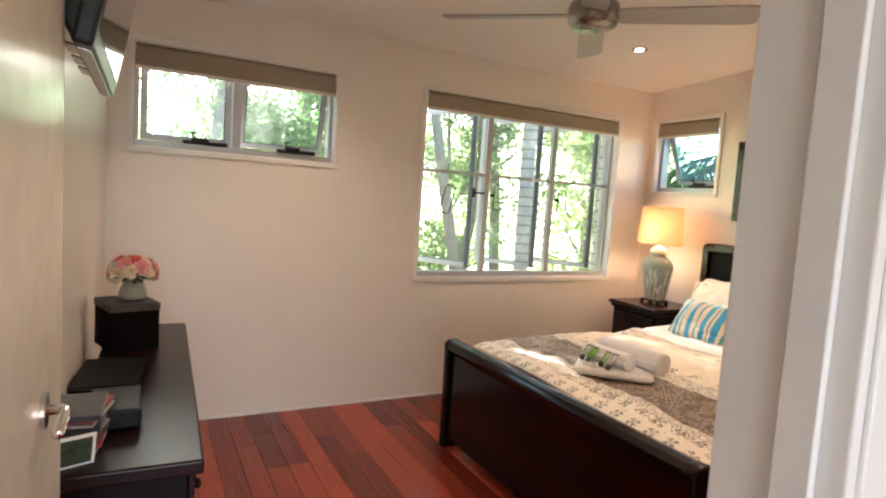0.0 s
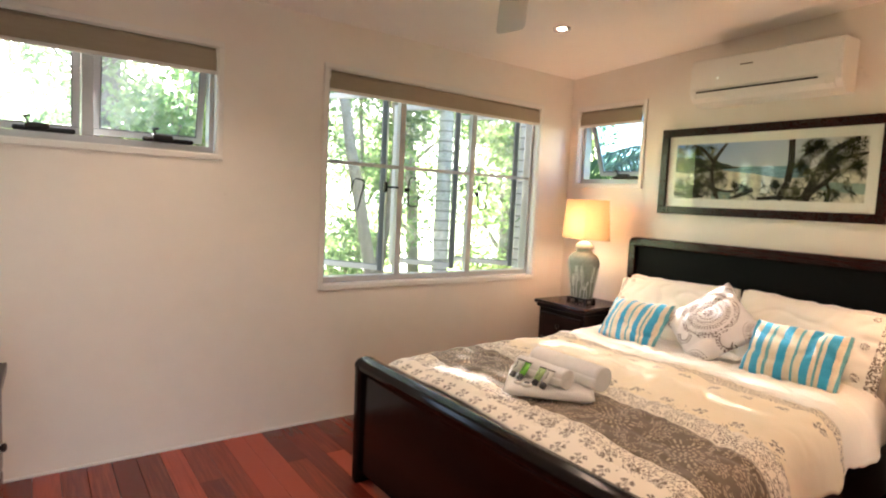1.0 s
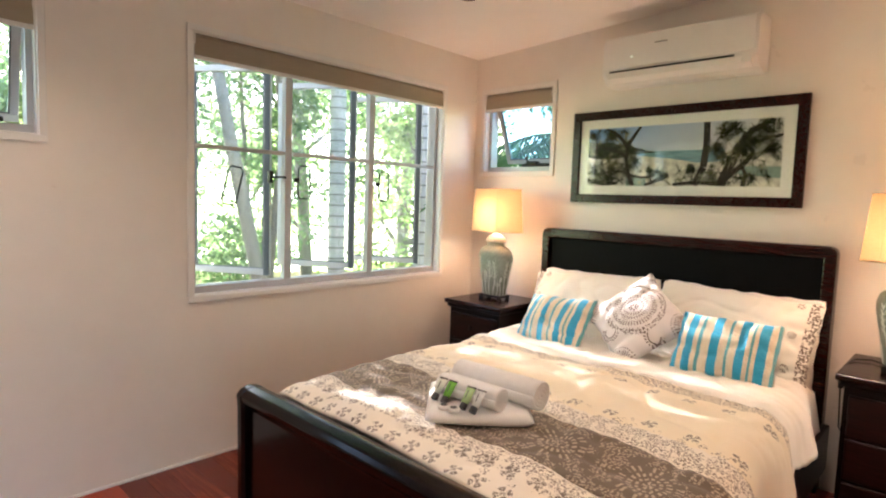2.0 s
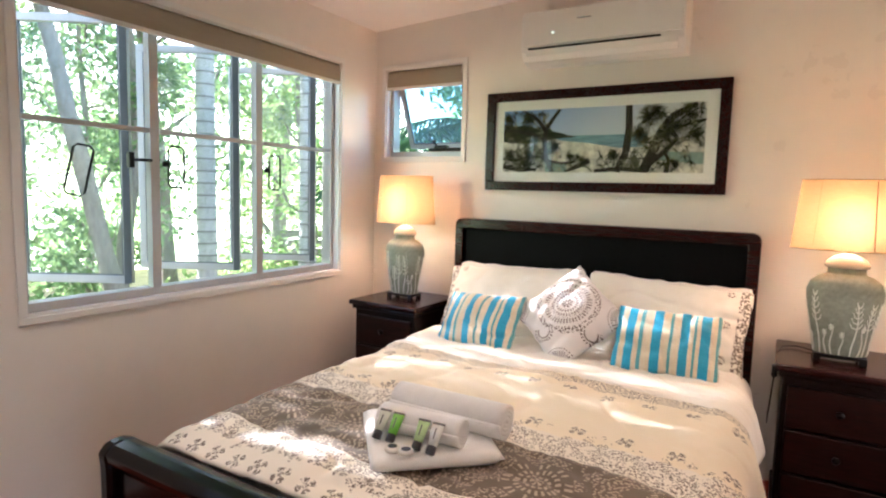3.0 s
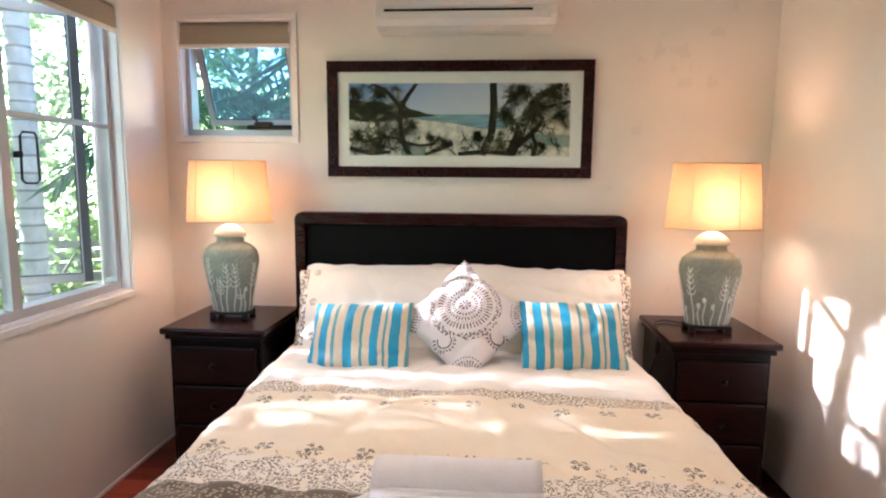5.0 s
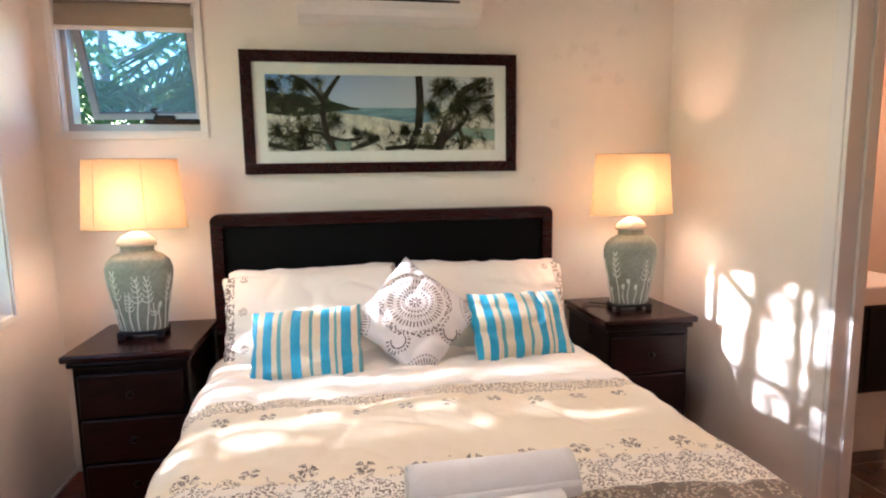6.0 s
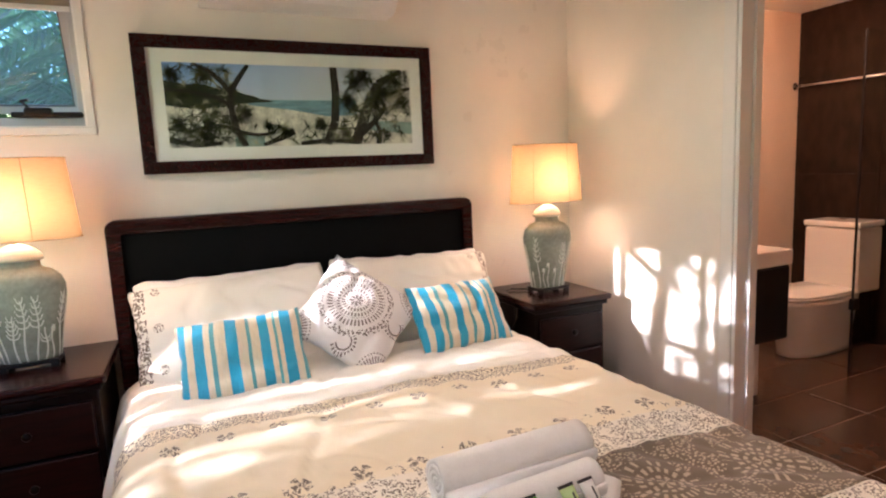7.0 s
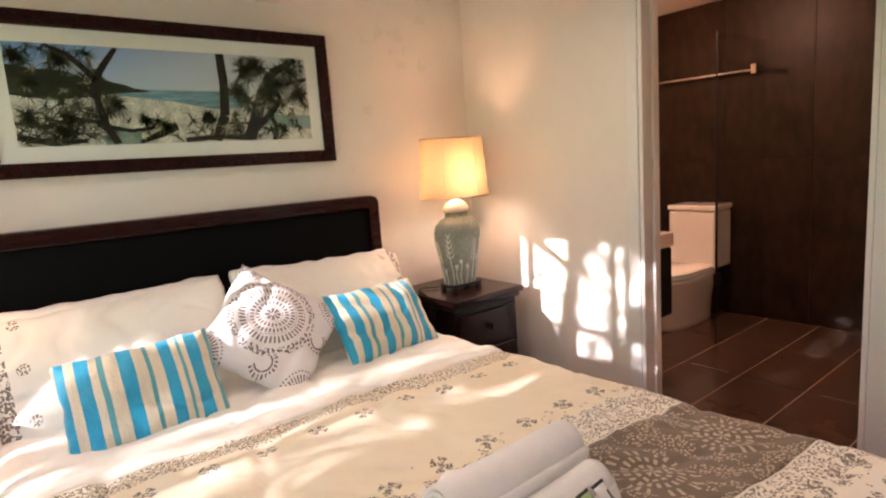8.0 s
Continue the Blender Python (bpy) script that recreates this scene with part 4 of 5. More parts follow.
flat([(-0.4, 0.02), (-0.05, -0.10), (0.24, -0.26), (0.5, -0.22), (0.5, 0.15), (-0.4, 0.15)], 2.5, 1)
flat([(-1, -1), (1, -1), (1, 0.0), (0.5, 0.06), (-0.3, 0.08), (-1, 0.2)], 2, 2)
flat([(-1, 0.0), (-0.8, -0.08), (-0.6, -0.04), (-0.45, 0.04), (-0.33, 0.08), (-0.20, 0.10), (-0.24, 0.15), (-0.30, 0.17), (-0.35, 0.24), (-0.43, 0.29), (-0.5, 0.38), (-0.62, 0.42), (-0.72, 0.5), (-0.85, 0.5), (-1, 0.58)], 3, 3)
flat([(-0.52, -1), (-0.28, -1), (-0.30, -0.72), (-0.42, -0.70), (-0.52, -0.78)], 3, 7)
flat([(0.56, -0.62), (1, -0.75), (1, -0.42), (0.7, -0.38)], 3, 7)


def ribbon(pts, w0, w1, layer, slot=4):
    k = len(pts) - 1
    for i in range(k):
        (x0, z0), (x1, z1) = pts[i], pts[i + 1]
        a, b = w0 + (w1 - w0) * i / k, w0 + (w1 - w0) * (i + 1) / k
        dx, dz = (x1 - x0) * iw, (z1 - z0) * ih
        q = math.hypot(dx, dz)
        nx, nz = -dz / q / iw, dx / q / ih
        flat([(max(-1, min(1, x)), max(-1, min(1, z))) for x, z in ((x0 - nx * a, z0 - nz * a), (x1 - nx * b, z1 - nz * b), (x1 + nx * b, z1 + nz * b), (x0 + nx * a, z0 + nz * a))], layer, slot)


def tuft(cx, cz, r, k, layer, slot):
    for _ in range(k):
        a = rnd.uniform(0, 2 * math.pi)
        ln = r * rnd.uniform(0.5, 1.1)
        ex, ez = cx + ln * math.cos(a) / iw, cz + ln * math.sin(a) / ih - 0.3 * r / ih * rnd.random()
        ribbon([(cx, cz), ((cx + ex) / 2, (cz + ez) / 2 + 0.02), (ex, ez)], 0.0017, 0.0004, layer, slot)


ribbon([(-0.44, -1.0), (-0.50, -0.6), (-0.53, -0.1), (-0.52, 0.35), (-0.46, 0.65), (-0.38, 1.0)], 0.014, 0.010, 8)
ribbon([(-0.52, 0.3), (-0.58, 0.55), (-0.66, 0.8), (-0.78, 1.0)], 0.012, 0.008, 8)
ribbon([(-0.52, 0.0), (-0.66, 0.22), (-0.84, 0.34), (-1.0, 0.36)], 0.009, 0.005, 8)
ribbon([(-0.50, -0.55), (-0.68, -0.45), (-0.86, -0.62), (-1.0, -0.55)], 0.007, 0.005, 5)
ribbon([(0.66, 0.35), (0.76, 0.30), (0.88, 0.42), (1.0, 0.5)], 0.010, 0.006, 5)
ribbon([(0.22, -1.0), (0.30, -0.4), (0.32, 0.3), (0.31, 1.0)], 0.021, 0.017, 4)
ribbon([(0.47, -1.0), (0.55, -0.4), (0.62, 0.2), (0.70, 0.6), (0.92, 1.0)], 0.028, 0.017, 5)
ribbon([(0.52, -0.75), (0.68, -0.32), (0.76, 0.0), (0.70, 0.25)], 0.015, 0.009, 5)
ribbon([(0.68, -1.0), (0.70, -0.65), (0.66, -0.4)], 0.012, 0.008, 5)
ribbon([(-1, -0.8), (-0.8, -0.95), (-0.62, -0.9)], 0.012, 0.008, 5)
ribbon([(-0.3, -1.0), (-0.15, -0.78), (-0.05, -0.62)], 0.012, 0.016, 5)
ribbon([(0.0, -0.95), (0.25, -0.88), (0.5, -0.93)], 0.01, 0.012, 5)
ribbon([(-0.5, -0.62), (-0.35, -0.72), (-0.2, -0.66)], 0.008, 0.006, 5)
HEADS = ((0.49, 0.64), (0.85, 0.70), (0.41, 0.15), (0.91, 0.15), (0.74, 0.40), (0.56, 0.82), (0.66, 0.10), (-0.70, -0.45), (-0.42, -0.15), (-0.88, 0.27), (-0.92, -0.40), (-0.75, -0.70), (-0.95, 0.75), (-0.72, 0.72), (0.18, -0.42), (0.75, -0.70), (-0.12, -0.64), (-0.25, -0.48))
for q, (cx, cz) in enumerate(HEADS):
    big = 0.062 if q < 7 else 0.045 if q < 14 else 0.03
    for ex, ez, sl in ((0.0, 0.0, 5), (0.01, -0.04, 5), (-0.015, 0.03, 6)):
        tuft(cx + ex, cz + ez, big, 34, 7.5, sl)
for _ in range(420):
    cx = rnd.choice((rnd.uniform(-0.98, -0.45), rnd.uniform(-0.98, -0.5), rnd.uniform(0.36, 0.97), rnd.uniform(-0.98, 0.97)))
    cz = rnd.uniform(-0.95, -0.2) if -0.45 < cx < 0.42 else rnd.uniform(-0.9, 0.95)
    if -0.45 < cx < 0.3 and cz > -0.45:
        continue
    if cx > 0.42 and rnd.random() < (0.45 if cz < -0.25 else 0.25):
        continue
    if cx < -0.4 and rnd.random() < (0.6 if cz > 0.45 else 0.4):
        continue
    tuft(cx, cz, rnd.uniform(0.020, 0.055), 13, rnd.choice((3.5, 6, 7)), rnd.choice((5, 5, 5, 6, 6, 8)))
for v in art.verts:
    v.co.x, v.co.z = max(-iw, min(iw, v.co.x)), max(-ih, min(ih, v.co.z))
part("print", art, ART, pic, "beach seen between pandanus trees")
part("picture_glass", bx((-pw + fw - 0.002, -0.0185, -ph + fw - 0.002), (pw - fw + 0.002, -0.0165, ph - fw + 0.002)), M_GLASS, pic).visible_shadow = False

# ---- air conditioner ----
ac = thing("air_conditioner", Matrix.Translation((E, 2.137, 2.075)) @ Matrix.Rotation(radians(-90), 4, "Z"), "white split-system air conditioner high on the wall", "air conditioner")
aw = 0.415
part("case", prism([(0.0, 0.0), (-0.10, -0.004), (-0.15, 0.012), (-0.185, 0.05), (-0.195, 0.09), (-0.195, 0.235), (-0.17, 0.268), (0.0, 0.278)], -aw, aw, "x", 0.004), M_WHITEPL, ac)
part("front_panel", bx((-aw + 0.012, -0.203, 0.082), (aw - 0.012, -0.195, 0.255), 0.003), M_WHITEPL, ac)
part("outlet_slot", bx((-aw + 0.045, -0.198, 0.062), (aw - 0.11, -0.188, 0.072)), M_BLACK, ac, "dark air outlet slot")
fl = part("flap", prism([(-0.196, 0.062), (-0.192, 0.03), (-0.165, 0.006), (-0.160, 0.010), (-0.186, 0.033), (-0.190, 0.062)], -aw + 0.03, aw - 0.03, "x"), M_WHITEPL, ac)
part("badge", bx((-0.105, -0.2045, 0.194), (-0.035, -0.2032, 0.200)), M_NICKEL, ac, "small grey maker's mark bar")
part("indicator", bx((-0.24, -0.2055, 0.135), (-0.23, -0.2032, 0.143)), M_LED, ac, "lit indicator")
part("side_button", bx((0.325, -0.199, 0.03), (0.345, -0.186, 0.05), 0.002), M_WHITEPL, ac)
# ---- ceiling fan ----
FAN = Vector((1.92, 2.16, 2.245))
fan = thing("ceiling_fan", Matrix.Translation(FAN), "brushed nickel ceiling fan with four grey blades at rest", "ceiling fan")
part("rod", tube(bmesh.new(), [(0, 0, 0.05), (0, 0, ceil_z(FAN.y) - FAN.z - 0.01)], 0.014, 12), M_NICKEL, fan)
CZ = ceil_z(FAN.y) - FAN.z
part("canopy", lathe([(0.02, CZ - 0.10), (0.05, CZ - 0.075), (0.065, CZ - 0.035), (0.066, CZ)], 24), M_NICKEL, fan, smooth=True)
part("motor", lathe([(0.03, -0.056), (0.075, -0.050), (0.102, -0.034), (0.112, -0.012), (0.114, 0.036), (0.108, 0.056), (0.08, 0.068), (0.03, 0.078), (0.02, 0.10)], 36), M_NICKEL, fan, "brushed nickel motor housing", smooth=True)
for k in range(4):
    a = radians(FAN_TURN + 90 * k)
    bl = bmesh.new()
    out = [(0.085, -0.045), (0.16, -0.058), (0.62, -0.072), (0.665, -0.066), (0.68, -0.045), (0.68, 0.045), (0.665, 0.06), (0.62, 0.066), (0.16, 0.058), (0.085, 0.045)]
    lo = [bl.verts.new((x, y, -y * 0.22 - 0.004)) for x, y in out]
    hi = [bl.verts.new((x, y, -y * 0.22 + 0.004)) for x, y in out]
    kk = len(out)
    for i in range(kk):
        bl.faces.new((lo[i], lo[(i + 1) % kk], hi[(i + 1) % kk], hi[i]))
    bl.faces.new(lo[::-1]), bl.faces.new(hi)
    ob = part("blade", bl, M_BLADE, fan)
    ob.matrix_local = Matrix.Rotation(a, 4, "Z") @ Matrix.Translation((0, 0, 0.01))
# ---- downlights: one seen, three added as fill ----
# only the first is seen; the other three are added to brighten the walls
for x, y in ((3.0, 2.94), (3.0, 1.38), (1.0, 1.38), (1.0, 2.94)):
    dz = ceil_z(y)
    dl = thing("downlight", Matrix.Translation((x, y, dz)) @ Matrix.Rotation(-math.atan(SLOPE), 4, "X"), "small lit downlight with a nickel ring, one of four, three added as fill", "downlight", "ceiling downlights")
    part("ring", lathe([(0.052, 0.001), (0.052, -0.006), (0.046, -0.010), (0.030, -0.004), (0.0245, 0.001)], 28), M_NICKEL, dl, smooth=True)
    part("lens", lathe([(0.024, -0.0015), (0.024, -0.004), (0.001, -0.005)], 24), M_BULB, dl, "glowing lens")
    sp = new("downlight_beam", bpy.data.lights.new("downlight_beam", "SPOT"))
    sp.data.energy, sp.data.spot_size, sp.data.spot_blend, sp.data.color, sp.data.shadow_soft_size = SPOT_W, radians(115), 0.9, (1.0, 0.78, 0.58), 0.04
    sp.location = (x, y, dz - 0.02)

# ---- dresser, television and clutter along the west wall ----
dr = thing("dresser", Matrix.Translation((0.172, 2.235, 0)) @ Matrix.Rotation(radians(-1.6), 4, "Z"), "long low dark mahogany dresser against the wall", "dresser")
D0 = Vector((0.22, 2.22, 0))


def dpart(name, lo, hi, m, bev, parent=dr, label=""):
    return part(name, bx(Vector(lo) - D0, Vector(hi) - D0, bev, 3), m, parent, label)


dpart("top", (0.075, 1.49, 0.722), (0.375, 2.94, 0.757), M_DTOP, 0.006)
dpart("body", (0.08, 1.56, 0.07), (0.345, 2.91, 0.721), M_MAHOG, 0.005)
dpart("plinth", (0.08, 1.57, 0.0), (0.335, 2.90, 0.069), M_MAHOG, 0.004)
for k in range(3):
    for q in range(2):
        y = 1.585 + k * 0.44
        d = dpart("drawer", (0.3455, y, 0.09 + q * 0.31), (0.362, y + 0.425, 0.385 + q * 0.31), M_MAHOG2, 0.004)
        kb = part("knob", lathe([(0.006, 0), (0.006, 0.008), (0.014, 0.014), (0.015, 0.02), (0.008, 0.026)], 12), M_MAHOG, d, smooth=True)
        kb.matrix_local = Matrix.Translation(Vector((0.3615, y + 0.21, 0.24 + q * 0.31)) - D0) @ Matrix.Rotation(radians(90), 4, "Y")

M_BOXWEAVE = mat("dark_woven_box", (0.005, 0.004, 0.0036), 0.8, spec=0.05, var=0.3, scale=40, bump=0.5, bscale=120)
M_LIDSTONE = mat("mottled_lid", (0.05, 0.043, 0.038), 0.5, spec=0.2, var=0.5, scale=25, bump=0.2, bscale=60)
bxo = thing("storage_box", Matrix.Translation((0.118, 2.595, 0.757)) @ Matrix.Rotation(radians(18), 4, "Z"), "black storage box with a mottled lid on the dresser", "box")
part("body", bx((-0.085, -0.10, 0), (0.085, 0.10, 0.15), 0.004), M_BOXWEAVE, bxo)
part("lid", bx((-0.088, -0.103, 0.1505), (0.088, 0.103, 0.178), 0.005), M_LIDSTONE, bxo, "mottled grey lid")
M_VASEW = mat("cream_vase_glaze", (0.27, 0.265, 0.21), 0.3, var=0.1, scale=12)
M_PETALS = [mat("petal_" + n, c, 0.7, var=0.15, scale=60) for n, c in (("coral", (0.72, 0.14, 0.11)), ("pink", (0.80, 0.30, 0.30)), ("cream", (0.78, 0.62, 0.40)), ("white", (0.78, 0.68, 0.62)))]
M_STEM = mat("flower_leaf", (0.05, 0.10, 0.03), 0.6, var=0.3, scale=30)
fv = thing("flower_vase", Matrix.Translation((0.135, 2.61, 0.936)), "cream vase with pink, coral and cream artificial roses", "vase")
part("vase", lathe([(0.030, 0.0), (0.046, 0.004), (0.050, 0.02), (0.042, 0.045), (0.036, 0.06), (0.040, 0.075), (0.048, 0.085), (0.046, 0.086), (0.03, 0.075)], 28), M_VASEW, fv, smooth=True)
rnd = random.Random(4)


def rose(r, seed):
    bm = bmesh.new()
    rr = random.Random(seed)
    for ring, (k, tilt, size) in enumerate(((5, 1.15, 1.0), (5, 0.75, 0.85), (4, 0.4, 0.65), (3, 0.12, 0.45))):
        for i in range(k):
            a = 2 * math.pi * (i + 0.5 * ring) / k + rr.uniform(-0.2, 0.2)
            up = Vector((math.cos(a) * math.sin(tilt), math.sin(a) * math.sin(tilt), math.cos(tilt)))
            sd = Vector((-math.sin(a), math.cos(a), 0))
            w, ln = r * 0.75 * size, r * size
            p0 = Vector((0, 0, -r * 0.3))
            vs = [p0, p0 + up * ln * 0.6 + sd * w * 0.8, p0 + up * ln * 1.1 + sd * w * 0.45 + Vector((math.cos(a), math.sin(a), 0)) * r * 0.1,
                  p0 + up * ln * 1.1 - sd * w * 0.45 + Vector((math.cos(a), math.sin(a), 0)) * r * 0.1, p0 + up * ln * 0.6 - sd * w * 0.8]
            bm.faces.new([bm.verts.new(v) for v in vs])
    return bm


for k in range(22):
    a, b = 2.4 * k, math.acos(1 - 1.05 * (k + 0.5) / 22)
    d = Vector((math.cos(a) * math.sin(b), math.sin(a) * math.sin(b), math.cos(b) * 0.75))
    fl = part("rose", rose(0.027 * rnd.uniform(0.85, 1.15), k), M_PETALS[rnd.choice((0, 1, 1, 2, 2, 3))], fv)
    fl.matrix_local = Matrix.Translation(d * 0.078 + Vector((0, 0, 0.10))) @ d.to_track_quat("Z", "Y").to_matrix().to_4x4()
lf = bmesh.new()
for k in range(140):
    a, b = rnd.uniform(0, 6.28), rnd.uniform(0.1, 2.0)
    d = Vector((math.cos(a) * math.sin(b), math.sin(a) * math.sin(b), math.cos(b) * 0.6))
    s = d.cross(Vector((0, 0, 1))).normalized() * 0.011
    p = d * 0.058 + Vector((0, 0, 0.095))
    lf.faces.new([lf.verts.new(v) for v in (p, p + d * 0.02 + s, p + d * 0.042, p + d * 0.02 - s)])
part("leaves", lf, M_STEM, fv, "dark green leaves")

M_PAPERBLK = mat("black_folder", (0.008, 0.008, 0.009), 0.5, spec=0.12, var=0.2, scale=12)
fo = thing("compendium_folder", Matrix.Translation((0.082, 2.20, 0.757)) @ Matrix.Rotation(radians(-6), 4, "Z"), "black guest compendium folder on the dresser", "folder")
part("cover", bx((-0.09, -0.15, 0.0), (0.09, 0.15, 0.006), 0.002), M_PAPERBLK, fo)
part("pages", bx((-0.084, -0.145, 0.0065), (0.084, 0.145, 0.014), 0.001), mat("page_edges", (0.16, 0.16, 0.16), 0.8), fo, "grey pages")
part("cover", prism([(-0.092, 0.0145), (0.092, 0.0145), (0.10, 0.026), (0.085, 0.020), (-0.092, 0.0185)], -0.152, 0.152, "y", 0.001), M_PAPERBLK, fo)
pl = thing("media_player", Matrix.Translation((0.112, 1.83, 0.757)), "small black media player box on the dresser", "media player")
part("case", bx((-0.06, -0.10, 0.004), (0.06, 0.10, 0.055), 0.006), M_BLACK, pl)
part("front", bx((0.0605, -0.09, 0.012), (0.063, 0.09, 0.045), 0.002), M_PAPERBLK, pl)
MAGS = [mat("magazine_" + n, c, 0.3, var=0.35, scale=20) for n, c in (("white", (0.45, 0.44, 0.42)), ("red", (0.35, 0.06, 0.05)), ("dark", (0.04, 0.04, 0.05)), ("blue", (0.08, 0.14, 0.22)))]
z = 0.757
for k in range(9):
    th = 0.007 + 0.003 * ((k * 7) % 3)
    mg = part("magazine", bx((-0.05, -0.085, 0), (0.05, 0.085, th), 0.001), MAGS[(k * 5 + k // 3) % 4])
    mg.matrix_world = Matrix.Translation((0.045, 1.70 + 0.012 * math.sin(k * 2.1), z)) @ Matrix.Rotation(radians(-8 + 7 * math.sin(k * 1.7)), 4, "Z")
    tagged(mg, "glossy magazine in a loose stack on the dresser", "magazine", "stack of magazines")
    z += th + 0.0005
br = thing("photo_card", Matrix.Translation((0.036, 1.555, 0.757)) @ Matrix.Rotation(radians(18), 4, "Z") @ Matrix.Rotation(radians(14), 4, "X"), "photo card in a white border leaning at the dresser's end", "photo card")
part("card", bx((-0.048, -0.002, 0), (0.048, 0.002, 0.078)), M_MAT, br)
part("photo", bx((-0.041, -0.0035, 0.007), (0.041, -0.0025, 0.071)), mat("card_photo", (0.05, 0.07, 0.04), 0.3, var=0.9, scale=30), br, "dark green photograph")

tv = thing("television", Matrix.Translation((0.078, 1.60, 1.61)) @ Matrix.Rotation(radians(11), 4, "Y"), "black flat television tilted down on a wall bracket", "television")
M_SCREENBLK = mat("tv_screen", (0.006, 0.006, 0.008), 0.06, coat=0.5)
M_TVBACK = mat("tv_shell", (0.008, 0.008, 0.009), 0.3, spec=0.25, var=0.1, scale=10)
part("bezel", bx((-0.022, -0.33, 0.0), (0.012, 0.33, 0.41), 0.008, 3), M_TVBACK, tv)
part("screen", bx((0.0125, -0.31, 0.035), (0.0135, 0.31, 0.392)), M_SCREENBLK, tv, "glossy dark screen")
part("back_shell", prism([(-0.0225, 0.01), (-0.0225, 0.38), (-0.05, 0.34), (-0.055, 0.05)], -0.27, 0.27, "y", 0.006), M_TVBACK, tv)
for k in range(3):
    part("port", bx((-0.051, -0.18 + k * 0.13, 0.018), (-0.03, -0.09 + k * 0.13, 0.0215)), M_NICKEL, tv, "grey port panel under the set")
part("speaker_bar", bx((-0.012, -0.30, -0.004), (0.008, 0.30, -0.0005)), M_NICKEL, tv)
part("bracket_plate", bx((-0.085, -0.06, 0.12), (-0.0555, 0.06, 0.28), 0.004), M_BLACK, tv)
part("bracket_arm", tube(bmesh.new(), [(-0.09, 0, 0.2), (-0.10, 0, 0.215)], 0.02, 10), M_BLACK, tv)

# ---- entry door standing open ----
dn = thing("door_1", Matrix.Translation((0.030, 0.56, 0.008)), "cream gloss entry door standing open against the wall", "door")
dn["kind"] = "structure"
part("leaf", bx((-0.018, 0.0, 0), (0.018, 0.74, 2.03), 0.003), M_DOOR, dn)
hdl = part("handle_rose", tube(bmesh.new(), [(0.0185, 0.52, 1.05), (0.025, 0.52, 1.05)], 0.026, 20), M_CHROME, dn, "chrome lever handle")
part("lever", tube(bmesh.new(), [(0.025, 0.52, 1.05), (0.042, 0.52, 1.05), (0.048, 0.512, 1.05), (0.048, 0.43, 1.048)], 0.008, 10), M_CHROME, hdl, smooth=True)
part("latch_plate", bx((-0.011, 0.7402, 0.99), (0.011, 0.742, 1.10)), M_CHROME, dn)
for zz in (0.25, 1.8):
    part("hinge", bx((-0.024, -0.012, zz), (0.0, -0.0005, zz + 0.09), 0.002), M_CHROME, dn)

# ---- towels and toiletries on the bed ----
TZ = 0.630


def soft_slab(w, d, h, seed, n=22):
    bm = bmesh.new()
    for s in (1, 0):
        g = []
        for j in range(n + 1):
            row = []
            for i in range(n + 1):
                a, b = 2 * i / n - 1, 2 * j / n - 1
                rim = max(0.0, (1 - abs(a) ** 10) * (1 - abs(b) ** 10)) ** 0.4
                x, y = a * w / 2, b * d / 2
                x += 0.006 * noise.noise(Vector((y * 8, seed, 1))) * abs(a)
                y += 0.006 * noise.noise(Vector((x * 8, seed, 4))) * abs(b)
                z = h / 2 + (s - 0.5) * h * rim + (0.004 * noise.noise(Vector((x * 12, y * 12, seed))) * rim if s else 0)
                row.append(bm.verts.new((x, y, z)))
            g.append(row)
        for j in range(n):
            for i in range(n):
                q = (g[j][i], g[j][i + 1], g[j + 1][i + 1], g[j + 1][i])
                bm.faces.new(q if s else q[::-1])
    bmesh.ops.remove_doubles(bm, verts=bm.verts[:], dist=1e-5)
    return bm


ft = part("folded_towel", soft_slab(0.38, 0.36, 0.045, 3), M_TOWEL, None, smooth=True)
ft.matrix_world = Matrix.Translation((2.205, 2.12, TZ)) @ Matrix.Rotation(radians(42), 4, "Z")
tagged(ft, "white folded bath towel on the duvet", "towel", "white towels")


def rolled(length, r, seed):
    """A towel rolled along x: a spiral sheet with thickness."""
    bm = bmesh.new()
    turns, k, m = 4.2, 110, 14
    rows = []
    for j in range(m + 1):
        x = -length / 2 + length * j / m
        row = []
        for i in range(k + 1):
            f = i / k
            th = 2 * math.pi * turns * f
            rr = r * (0.12 + 0.86 * f) * (1 + 0.05 * noise.noise(Vector((x * 7, th * 0.8, seed))) + 0.02 * noise.noise(Vector((x * 30, th * 2, seed))))
            e = 0.004 * noise.noise(Vector((f * 14, seed, j))) if j in (0, m) else 0
            row.append(bm.verts.new((x + e, rr * math.cos(th - 1.2), rr * math.sin(th - 1.2) * 0.96)))
        rows.append(row)
    for j in range(m):
        for i in range(k):
            bm.faces.new((rows[j][i], rows[j][i + 1], rows[j + 1][i + 1], rows[j + 1][i]))
    return bm


for c, ln, r, turn, label in (((2.275, 2.085, TZ + 0.088), 0.37, 0.059, 91, "large white towel rolled up on the folded towel"), ((2.14, 2.10, TZ + 0.084), 0.26, 0.045, 94, "small white hand towel rolled up on the folded towel")):
    ob = part("rolled_towel", rolled(ln, r, c[1]), M_TOWEL, None, smooth=True)
    so = ob.modifiers.new("thick", "SOLIDIFY")
    so.thickness, so.offset = r * 0.17, -1
    ob.matrix_world = Matrix.Translation(c) @ Matrix.Rotation(radians(turn), 4, "Z")
    tagged(ob, label, "towel", "white towels")
M_CAP = mat("dark_cap", (0.035, 0.035, 0.04), 0.3, var=0.1)
